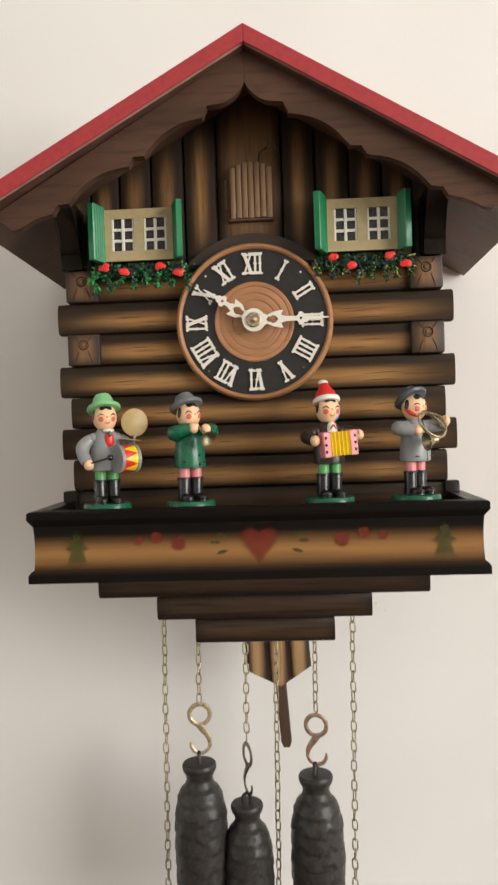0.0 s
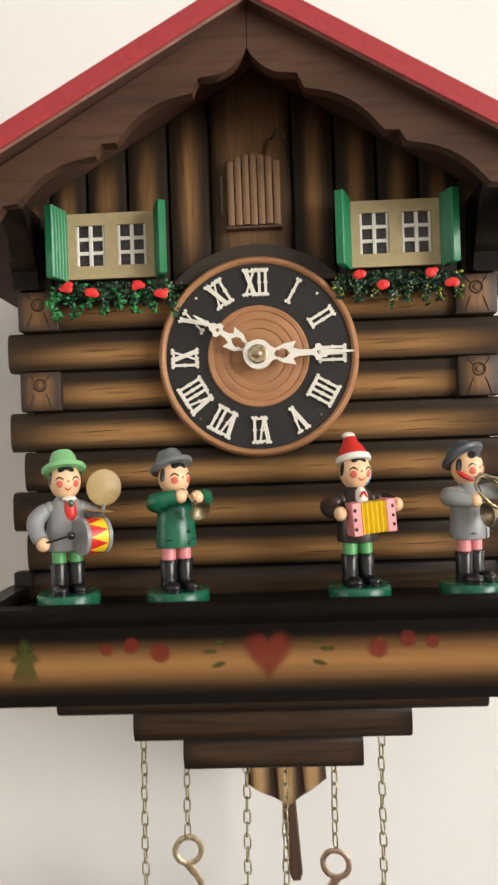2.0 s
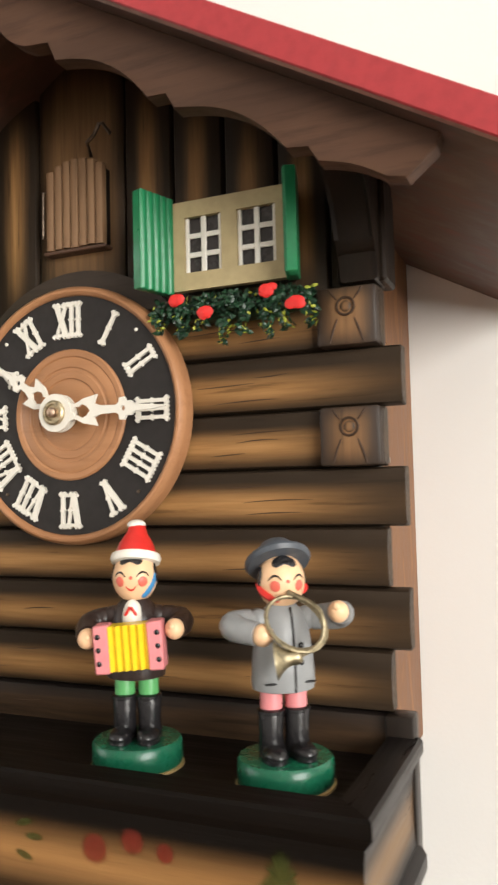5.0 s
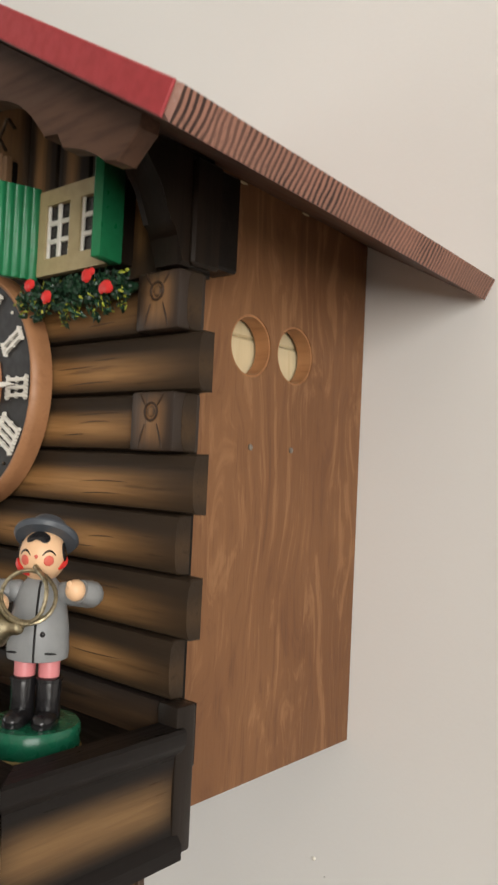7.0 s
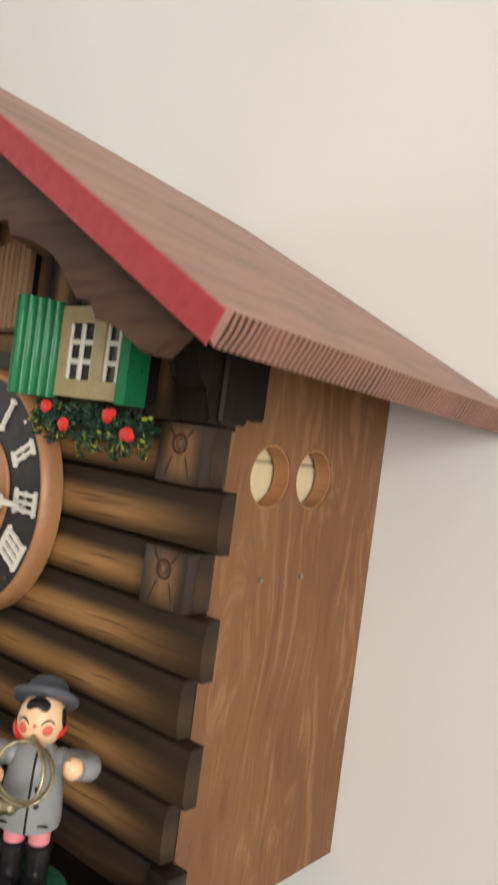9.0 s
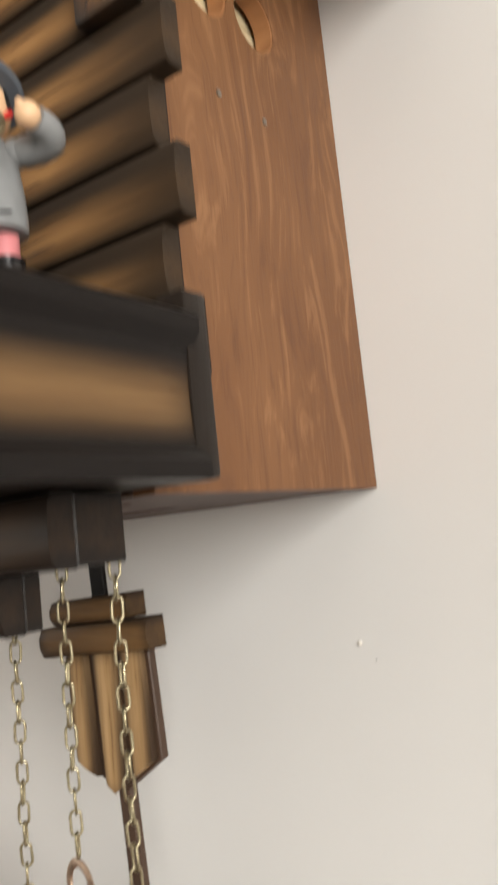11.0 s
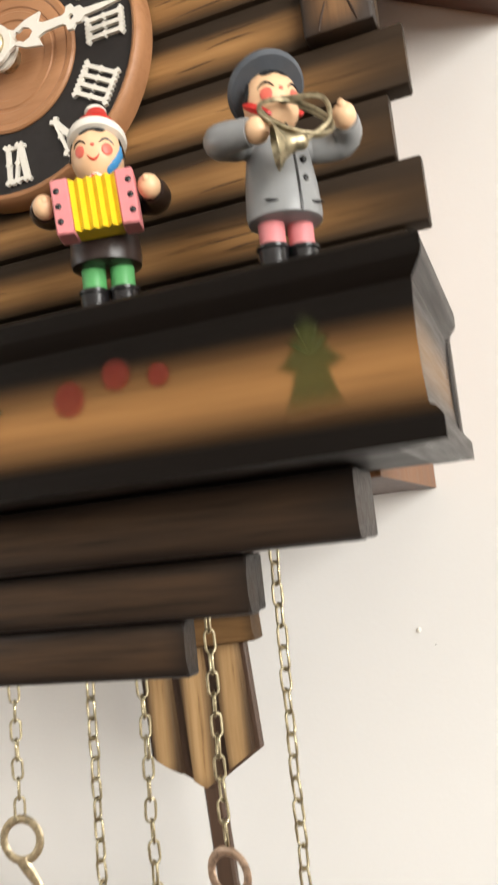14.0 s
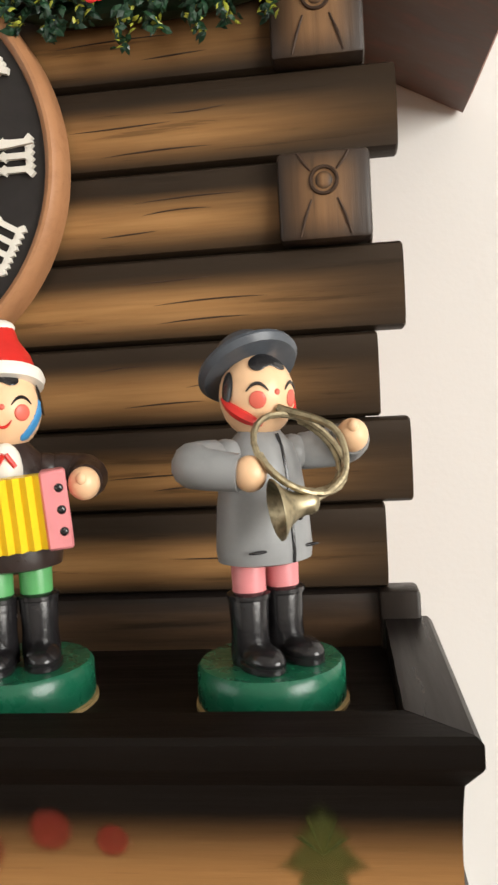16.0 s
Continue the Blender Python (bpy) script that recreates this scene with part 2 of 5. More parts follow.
def end_grain():
    n = Nodes("striped_end_grain", 0.6)
    w = n.t.nodes.new("ShaderNodeTexWave")
    w.wave_type, w.bands_direction = "BANDS", "Y"
    w.inputs["Scale"].default_value, w.inputs["Distortion"].default_value = 135, 8.0
    w.inputs["Detail"].default_value, w.inputs["Detail Scale"].default_value = 2.5, 0.30
    w.inputs["Detail Roughness"].default_value = 0.6
    n.t.links.new(n.coord("Object"), w.inputs["Vector"])
    v = w.outputs["Fac"]
    fine = n.noise(n.coord("Object", (300, 1300, 300)), 1.0, 4.0)
    patch = n.noise(n.coord("Object", (20, 26, 20)), 1.0, 2.0)
    tone = n.noise(n.coord("Object", (25, 14, 25)), 1.0, 2.0)
    base = n.mix(n.span(tone, 0.35, 0.65), (0.37, 0.175, 0.125), (0.27, 0.135, 0.095))
    k = n.math("MULTIPLY", n.span(v, 0.66, 0.20), n.span(patch, 0.30, 0.58, 0.55, 1.0))
    c = n.mix(k, base, (0.040, 0.020, 0.016))
    c = n.mix(n.math("MULTIPLY", n.span(fine, 0.48, 0.72), 0.45), c, (0.10, 0.055, 0.04))
    return n.done(c, v, 0.0003)


M_ROOF, M_ENDGRAIN = roof_stain(), end_grain()


# ---- mesh helpers ----
def part(name, bm, material, parent=None, label="", smooth=35):
    me = bpy.data.meshes.new(name)
    bmesh.ops.recalc_face_normals(bm, faces=bm.faces)
    bm.to_mesh(me)
    bm.free()
    for m in material if isinstance(material, (list, tuple)) else [material]:
        me.materials.append(m)
    if smooth:
        me.polygons.foreach_set("use_smooth", [True] * len(me.polygons))
        me.set_sharp_from_angle(angle=radians(smooth))
    ob = new(name, me)
    if parent is not None:
        ob.parent = parent
        ob.matrix_parent_inverse = parent.matrix_world.inverted()
    if label:
        tagged(ob, label)
    return ob


def thing(name, place, label, category, group="", kind=""):
    ob = new(name)
    ob.empty_display_size = 0.01
    ob.location = place
    bpy.context.view_layer.update()
    return tagged(ob, label, category, group, kind)


def box(x0, x1, y0, y1, z0, z1, bevel=0.0, bm=None, segs=1):
    bm = bm or bmesh.new()
    r = bmesh.ops.create_cube(bm, size=1)
    vs = r["verts"]
    bmesh.ops.scale(bm, vec=(x1 - x0, y1 - y0, z1 - z0), verts=vs)
    bmesh.ops.translate(bm, vec=((x0 + x1) / 2, (y0 + y1) / 2, (z0 + z1) / 2), verts=vs)
    if bevel:
        es = list({e for v in vs for e in v.link_edges})
        bmesh.ops.bevel(bm, geom=es, offset=bevel, segments=segs, affect="EDGES", profile=0.5)
    return bm


def prism(pts, axis, a0, a1, bevel=0.0, bm=None):
    """A polygon drawn in the plane across axis ('x': y, z; 'y': x, z; 'z': x, y), drawn out from a0 to a1."""
    bm = bm or bmesh.new()
    put = {"x": lambda p, a: (a, p[0], p[1]), "y": lambda p, a: (p[0], a, p[1]), "z": lambda p, a: (p[0], p[1], a)}[axis]
    A = [bm.verts.new(put(p, a0)) for p in pts]
    B = [bm.verts.new(put(p, a1)) for p in pts]
    k = len(pts)
    fs = [bm.faces.new(A), bm.faces.new(B[::-1])]
    for i in range(k):
        fs.append(bm.faces.new((A[i], B[i], B[(i + 1) % k], A[(i + 1) % k])))
    if bevel:
        es = list({e for f in fs[:2] for e in f.edges})
        bmesh.ops.bevel(bm, geom=es, offset=bevel, segments=1, affect="EDGES")
    return bm


def plate(outer, holes, axis, a0, a1, bm=None):
    """A flat plate with holes, between a0 and a1 along axis."""
    bm = bm or bmesh.new()
    put = {"x": lambda p: (a0, p[0], p[1]), "y": lambda p: (p[0], a0, p[1]), "z": lambda p: (p[0], p[1], a0)}[axis]
    es = []
    for loop in (outer, *holes):
        vs = [bm.verts.new(put(p)) for p in loop]
        es += [bm.edges.new((vs[i], vs[(i + 1) % len(vs)])) for i in range(len(vs))]
    fs = [g for g in bmesh.ops.triangle_fill(bm, use_beauty=True, use_dissolve=False, edges=es)["geom"] if isinstance(g, bmesh.types.BMFace)]
    ex = bmesh.ops.extrude_face_region(bm, geom=fs)
    vec = {"x": (a1 - a0, 0, 0), "y": (0, a1 - a0, 0), "z": (0, 0, a1 - a0)}[axis]
    bmesh.ops.translate(bm, vec=vec, verts=[g for g in ex["geom"] if isinstance(g, bmesh.types.BMVert)])
    return bm


def ring_pts(cx, cy, r, n=32, ry=None):
    return [(cx + r * math.cos(2 * math.pi * i / n), cy + (ry or r) * math.sin(2 * math.pi * i / n)) for i in range(n)]


def lathe(profile, segs=32, m=None, bm=None, mat=0, bumps=None, caps=True):
    """profile: (radius, height) from bottom to top, turned about z, then placed by m. bumps(angle, i): factor on the radius."""
    bm = bm or bmesh.new()
    m = m or Matrix()
    rows = []
    for i, (r, h) in enumerate(profile):
        if r < 1e-7:
            rows.append([bm.verts.new(m @ Vector((0, 0, h)))])
            continue
        row = []
        for k in range(segs):
            a = 2 * math.pi * k / segs
            q = r * (bumps(a, i) if bumps else 1)
            row.append(bm.verts.new(m @ Vector((q * math.cos(a), q * math.sin(a), h))))
        rows.append(row)
    for a, b in zip(rows, rows[1:]):
        for k in range(segs):
            k2 = (k + 1) % segs
            if len(a) == 1 and len(b) == 1:
                continue
            if len(a) == 1:
                f = bm.faces.new((a[0], b[k2], b[k]))
            elif len(b) == 1:
                f = bm.faces.new((a[k], a[k2], b[0]))
            else:
                f = bm.faces.new((a[k], a[k2], b[k2], b[k]))
            f.material_index = mat
    for row, flip in ((rows[0], True), (rows[-1], False)):
        if len(row) > 1 and caps:
            f = bm.faces.new(row[::-1] if flip else row)
            f.material_index = mat
    return bm


def tube(path, r, segs=8, closed=False, bm=None, mat=0, m=None):
    """A round bar along a path; r: one radius or one for each point."""
    bm = bm or bmesh.new()
    m = m or Matrix()
    P = [Vector(p) for p in path]
    n = len(P)
    rr = r if isinstance(r, (list, tuple)) else [r] * n
    rows, up = [], None
    for i in range(n):
        d = (P[(i + 1) % n] - P[i - 1]) if closed else (P[min(i + 1, n - 1)] - P[max(i - 1, 0)])
        d.normalize()
        if up is None:
            up = d.orthogonal().normalized()
        up = (up - d * up.dot(d)).normalized()
        side = d.cross(up)
        rows.append([bm.verts.new(m @ (P[i] + rr[i] * (math.cos(2 * math.pi * k / segs) * up + math.sin(2 * math.pi * k / segs) * side))) for k in range(segs)])
    for i in range(n if closed else n - 1):
        a, b = rows[i], rows[(i + 1) % n]
        for k in range(segs):
            f = bm.faces.new((a[k], a[(k + 1) % segs], b[(k + 1) % segs], b[k]))
            f.material_index = mat
    if not closed:
        for row in (rows[0][::-1], rows[-1]):
            f = bm.faces.new(row)
            f.material_index = mat
    return bm


def ball(c, r, bm, mat=0, segs=20, m=None, turn=None):
    """An ellipsoid at c with radii r."""
    r = (r, r, r) if isinstance(r, (int, float)) else r
    q = (m or Matrix()) @ Matrix.Translation(c) @ (turn or Matrix()) @ Matrix.Diagonal((*r, 1))
    prof = [(math.sin(math.pi * i / 12), -math.cos(math.pi * i / 12)) for i in range(13)]
    prof[0], prof[-1] = (0, -1), (0, 1)
    return lathe(prof, segs, q, bm, mat)


# ---- the room ----
def setting(name, bm, material, label, category):
    return tagged(part(name, bm, material, smooth=0), label, category, kind="structure")


setting("wall_north", box(-3.1, 2.1, 0, 0.1, 0, 3.1), M_WALL, "plain white painted wall behind the clock", "wall")
# unseen west wall; its opening is added to go with the fill lamp
wall_bm = plate([(-4.0, 0), (0, 0), (0, 3.1), (-4.0, 3.1)], [[(-2.7, 1.15), (-2.7, 2.55), (-0.8, 2.55), (-0.8, 1.15)]], "x", -3.1, -3.0)
setting("wall_west", wall_bm, M_WALL, "unseen plain white side wall with an opening added for fill light", "wall")
wall_bm = plate([(-4.0, 0), (0, 0), (0, 3.1), (-4.0, 3.1)], [[(-2.7, 1.15), (-2.7, 2.55), (-0.8, 2.55), (-0.8, 1.15)]], "x", 2.0, 2.1)
setting("wall_east", wall_bm, M_WALL, "plain white wall with a window opening", "wall")
setting("wall_south", box(-3.1, 2.1, -4.1, -4.0, 0, 3.1), M_WALL, "plain white painted wall", "wall")
M_FLOOR = grained("brown_floor_wood", [(0.16, 0.09, 0.05), (0.13, 0.07, 0.04), (0.09, 0.05, 0.03)], along=0, fine=90, ratio=12)
setting("floor", box(-3.1, 2.1, -4.1, 0.1, -0.1, 0), M_FLOOR, "plain brown wooden floor", "floor")
setting("ceiling", box(-3.1, 2.1, -4.1, 0.1, 3.1, 3.2), M_WALL, "plain white ceiling", "ceiling")
chip = lathe([(0.0, -0.0004), (0.0011, -0.0003), (0.0009, 0.0003), (0.0004, 0.0006), (0, 0.0007)], 7, pose(0.088, -0.0004, 1.386, 90, 0, 20))
tagged(part("plaster_chip", chip, M_IVORY), "tiny white plaster chip on the wall below the clock", "plaster chip", kind="structure")
for x, z, r in ((0.0945, 1.3795, 0.0005), (0.188, 1.417, 0.0007)):
    bm = lathe([(r, -0.0002), (r * 0.8, 0.0001), (0, 0.0002)], 6, pose(x, -0.0001, z, 90, 0, 30))
    tagged(part("wall_speck", bm, M_SPECK), "tiny grey speck on the white wall", "speck", kind="structure")

# ---- the clock: case ----
clock = thing("cuckoo_clock", (0, 0, 1.45), "brown log chalet cuckoo clock with red-edged roof on white wall", "clock")
EAVE_X, EAVE_Z, RIDGE_Z = 0.1658, 1.6564, 1.7536      # lower face of the roof
SLOPE = (RIDGE_Z - EAVE_Z) / EAVE_X


def under(x):
    return RIDGE_Z - SLOPE * abs(x)


def sink(bm):
    """The roof leans back a little: its rear edge at the wall lies lower than the front."""
    for v in bm.verts:
        back = v.co.y + 0.197
        v.co.z -= (0.029 + 0.050 * max(0.0, 1 - abs(v.co.x) / 0.170)) * back
        v.co.x *= 1 - 0.070 * back
    return bm


for s in (-1, 1):
    zt = under(0.104) - 0.0086
    holes = [ring_pts(-0.084, 1.6225, 0.0126), ring_pts(-0.0545, 1.6225, 0.0126)]
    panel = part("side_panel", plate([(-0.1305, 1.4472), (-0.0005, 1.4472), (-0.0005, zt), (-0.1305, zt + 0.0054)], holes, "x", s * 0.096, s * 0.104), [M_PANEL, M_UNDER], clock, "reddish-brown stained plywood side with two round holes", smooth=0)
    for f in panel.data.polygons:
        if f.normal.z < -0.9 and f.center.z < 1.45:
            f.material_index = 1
    for y in (-0.084, -0.0545):
        bm = bmesh.new()
        lathe([(0.0126, -0.0036), (0.0126, 0.0036), (0.0117, 0.0036), (0.0117, -0.0036), (0.0126, -0.0036)], 40, pose(s * 0.1, y, 1.6225, 0, 90, 0), bm, 0, None, False)
        part("hole_rim", bm, M_HOLE, panel, "raw orange wood inside of the hole")
    for y in (-0.082, -0.055):
        part("screw", lathe([(0.0013, 0), (0.0012, 0.0005), (0, 0.0007)], 12, pose(s * 0.104, y, 1.582, 0, s * 90, 0)), M_SCREW, panel)
    part("whistle_box", box(s * 0.088 - 0.0065, s * 0.088 + 0.0065, -0.112, -0.028, 1.595, 1.6275, 0.001), M_CREAM, clock, "pale wooden whistle box behind the round holes")
    part("whistle_lid", box(s * 0.0885 - 0.0055, s * 0.0885 + 0.0055, -0.112, -0.028, 1.6278, 1.660, 0.001), M_CREAM, clock, "pale wooden whistle lid")
    for y in (-0.094, -0.052):
        part("pale_fleck", ball((s * 0.1043, y, zt + 0.0016 - 0.02 * (y + 0.09)), (0.0004, 0.0026, 0.0006), bmesh.new(), 0, 10), M_CREAM, clock, "thin pale fleck under the eave")
slot = [(-0.058 + 0.004 * math.cos(a), -0.0545 + 0.0055 * math.sin(a)) for a in np.linspace(math.pi / 2, 3 * math.pi / 2, 9)]
slot += [(0.039 + 0.004 * math.cos(a), -0.0545 + 0.0055 * math.sin(a)) for a in np.linspace(-math.pi / 2, math.pi / 2, 9)]
CHAIN_X = [-0.0715, -0.0478, -0.0148, 0.0062, 0.0333, 0.0594]
CHAIN_Y = -0.1055
holes = [slot] + [ring_pts(x + 0.0035, CHAIN_Y, 0.0075, 16, 0.0036) for x in CHAIN_X]
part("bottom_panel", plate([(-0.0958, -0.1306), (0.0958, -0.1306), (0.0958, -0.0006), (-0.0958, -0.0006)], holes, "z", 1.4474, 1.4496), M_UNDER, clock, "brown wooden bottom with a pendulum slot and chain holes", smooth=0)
part("back_panel", box(-0.0958, 0.0958, -0.0045, -0.0006, 1.4528, 1.685), M_UNDER, clock, smooth=0)

# roof
for s in (-1, 1):
    flip = (lambda p: (s * p[0] + 0.0012, p[1]))
    T = (0.1704, 1.6646)
    hang = (lambda p: (s * p[0] + 0.0018, p[1] + (0.0200 * p[0] if s < 0 else 0.0)))
    slab = [(0.00002, RIDGE_Z + 0.0105), T, (EAVE_X, EAVE_Z), (0.00002, RIDGE_Z)]
    bm = prism([hang(p) for p in slab], "y", -0.1958, -0.0004, 0.0022)
    sink(bm)
    for f in bm.faces:
        c = f.calc_center_median()
        if abs(f.normal.x) > 0.8 and f.calc_area() > 2e-4:
            f.material_index = 1
        elif c.z < under(c.x) + 0.002 - 0.004 and f.calc_area() > 2e-3:
            f.material_index = 2
    roof = part("roof_panel", bm, [M_ROOF, M_ENDGRAIN, M_SOFFIT], clock, "red-brown stained sloping roof board with striped end grain", smooth=25)
    part("red_edge", sink(prism([hang(p) for p in slab], "y", -0.1970, -0.1959, 0.0004)), M_RED, roof, "glossy red painted front edge of the roof", smooth=25)
    # carved bargeboard
    low = [(0.00002, 1.7345)]

    def arc(p, q, bulge, n=7):
        out = []
        for i in range(1, n + 1):
            t = i / n
            x, z = p[0] + (q[0] - p[0]) * t, p[1] + (q[1] - p[1]) * t
            h = bulge * 4 * t * (1 - t)
            out.append((x + 0.5 * h, z + 0.86 * h))
        return out

    low += arc(low[-1], (0.0150, 1.7225), -0.0022)
    low += [(0.0225, 1.7225), (0.0250, 1.7150)]
    low += arc(low[-1], (0.0600, 1.6945), 0.0052, 9)
    low += [(0.0670, 1.6950), (0.0695, 1.6890)]
    low += arc(low[-1], (0.1060, 1.6690), 0.0052, 9)
    low += [(0.1130, 1.6690), (0.1155, 1.6635)]
    low += arc(low[-1], (0.1350, 1.6555), 0.0016, 5)
    low += [(0.1405, 1.6545), (0.1490, 1.6615)]
    top = [(0.1500, under(0.1500) - 0.0003), (0.00002, under(0) - 0.0003)]
    part("bargeboard", prism([flip(p) for p in low + top], "y", -0.1880, -0.1810, 0.0004), M_BARGE, clock, "dark brown bargeboard with scalloped lower edge", smooth=30)


# facade planks of the gable
def rounded(half, back, edge, front, n=8):
    """Cross-section of a half-round board: (across, depth) pairs."""
    pts = [(-half, back)]
    for i in range(n + 1):
        a = math.pi * i / n
        k = -math.cos(a)
        pts.append((half * 0.985 * k, edge + (front - edge) * math.sin(a) ** 0.6))
    return pts + [(half, back)]


XS = [-0.1210, -0.1040, -0.0850, -0.0640, -0.0425, -0.0210, 0.0210, 0.0425, 0.0640, 0.0850, 0.1040, 0.1210]
gable = part("gable_backing", prism([(-0.120, 1.638), (0.120, 1.638), (0.120, under(0.120) - 0.004), (0, under(0) - 0.004), (-0.120, under(0.120) - 0.004)], "y", -0.1310, -0.1270), M_DARK, clock, smooth=0)
for a, b in zip(XS, XS[1:]):
    c, h = (a + b) / 2, (b - a) / 2 - 0.0003
    bm = prism(rounded(h, 0.0, -0.0048, -0.0068), "z", 1.6392, 1.7)
    bmesh.ops.translate(bm, vec=(c, -0.1312, 0), verts=bm.verts)
    for v in bm.verts:
        if v.co.z > 1.66:
            v.co.z = under(v.co.x) - 0.0036
    part("plank", bm, M_CENTRE if b - a > 0.03 else M_PLANK, gable)

# log courses: long and short by turns, the top one short
LOG_H = 0.0205
Z0 = 1.6390
for i in range(8):
    half = 0.1215 if i % 2 == 0 else 0.1282
    zc = Z0 - LOG_H * (i + 0.5)
    bm = prism([(d, w) for w, d in rounded(LOG_H / 2 - 0.0001, 0.0, -0.0050, -0.0074)], "x", -half, half, 0.0005)
    bmesh.ops.translate(bm, vec=(0, -0.1312, zc), verts=bm.verts)
    # lowest log in the darker step stain: heavier spray and shelf shade in one colour
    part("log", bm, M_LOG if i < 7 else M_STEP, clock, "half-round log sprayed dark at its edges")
    # long knife cuts along the grain: dark lens-shaped grooves
    rnd = random.Random(40 + i)
    for s in (-1, 1):
        for k in range(3):
            L = rnd.uniform(0.007, 0.015)
            x = s * rnd.uniform(0.058 if i < 5 else 0.02, 0.088)
            z = zc + (-0.0050, -0.0004, 0.0036)[k] + rnd.uniform(-0.0012, 0.0012)
            bow = rnd.uniform(-0.0005, 0.0005)
            pts = []
            for j in range(9):
                u = j / 4 - 1
                zz = z + bow * u * u + 0.0004 * u
                pts.append((x + L * u, -0.1312 - 0.0050 - 0.0024 * (1 - ((zz - zc) / 0.0103) ** 2) ** 0.35 + 0.00004, zz))
            part("knife_cut", tube(pts, [0.00003 + 0.00019 * (1 - (j / 4 - 1) ** 2) for j in range(9)], 6), M_GROOVE, clock)
part("facade_backing", box(-0.118, 0.118, -0.1310, -0.1270, 1.453, 1.6378), M_DARK, clock, smooth=0)

# carved beam ends on the short logs
for s in (-1, 1):
    for i in (0, 2):
        zc = Z0 - LOG_H * (i + 0.5)
        bm = box(-0.0106, 0.0106, -0.0068, 0.006, -0.0101, 0.0101, 0.0012, segs=2)
        for v in bm.verts:
            if v.co.y < -0.005:
                v.co.y -= 0.0012 * (1 - (v.co.x / 0.0106) ** 2)
        bmesh.ops.translate(bm, vec=(s * 0.1108, -0.1355, zc), verts=bm.verts)
        blk = part("beam_end", bm, M_BLOCK, clock, "carved beam end with a ring and scored lines")
        yf = -0.1355 - 0.0072
        part("carved_ring", tube([(s * 0.1108 + 0.0030 * math.cos(a), yf, zc + 0.0032 + 0.0030 * math.sin(a)) for a in np.linspace(0, 2 * math.pi, 25)[:-1]], 0.00045, 6, True), M_GROOVE, blk)
        part("ring_boss", ball((s * 0.1108, yf + 0.0004, zc + 0.0032), (0.0021, 0.0008, 0.0021), bmesh.new()), M_BLOCK, blk)
        for u in (-1, 1):
            for v0, v1 in ((-0.001, -0.0092), (0.0055, 0.0095)):
                part("scored_line", tube([(s * 0.1108 + u * 0.0030, yf + 0.0001, zc + v0), (s * 0.1108 + u * 0.0046, yf + 0.0001, zc + (v0 + v1) / 2), (s * 0.1108 + u * 0.0058, yf + 0.0003, zc + v1)], [0.00022, 0.00042, 0.00034], 6), M_GROOVE, blk)

# corbels under the eaves
for s in (-1, 1):
    prof = [(-0.1285, 1.6395), (-0.1440, 1.6395), (-0.1445, 1.6490), (-0.1480, 1.6500), (-0.1480, 1.6530), (-0.1530, 1.6640), (-0.1590, 1.6710), (-0.1680, 1.6760), (-0.1720, 1.6790), (-0.1285, 1.6790)]
    c = part("corbel", prism(prof, "x", s * 0.1095, s * 0.1225, 0.0012), M_CORBEL, clock, "dark curved corbel under the eave", smooth=30)
    part("corbel_block", box(s * 0.116 - 0.0085, s * 0.116 + 0.0085, -0.1400, -0.1265, 1.640, 1.6765, 0.001), M_CORBEL, c)
    part("purlin", box(s * 0.1165 - 0.006, s * 0.1165 + 0.006, -0.1400, -0.1150, 1.6420, under(0.1225) - 0.005, 0.001), M_DARK, c)

# ---- shelf ----
LIP = 0.1311
prof = [(0.0, 1.4480), (0.0, 1.4525), (0.0014, 1.4545)] + [(0.0034 - 0.0007 * ((z - 1.468) / 0.0135) ** 2, z) for z in np.linspace(1.4555, 1.4805, 9)] + [(0.0004, 1.4838), (0.0, 1.4846), (0.0, 1.4882), (0.0010, 1.4891)]
# inset, height: from the lower lip to the upper one
yf, yb, th = -0.2062, -0.1385, 0.011
bm = bmesh.new()
outer = [[bm.verts.new((x * (LIP - d), yf + d, z)) for d, z in prof] for x in (-1, 1)]
inner = [[bm.verts.new((x * (LIP - th), yf + th, z)) for z in (1.4480, 1.4892)] for x in (-1, 1)]
for a, b in zip(range(len(prof)), range(1, len(prof))):
    bm.faces.new((outer[0][a], outer[1][a], outer[1][b], outer[0][b]))
bm.faces.new((inner[0][0], inner[0][1], inner[1][1], inner[1][0]))
bm.faces.new((outer[0][-1], outer[1][-1], inner[1][1], inner[0][1]))
bm.faces.new((outer[0][0], inner[0][0], inner[1][0], outer[1][0]))
for k in (0, 1):
    bm.faces.new([*outer[k], inner[k][1], inner[k][0]])
shelf = part("shelf_front", bm, M_SHELF, clock, "hollow-moulded shelf front with painted heart, dots and fir trees", smooth=30)
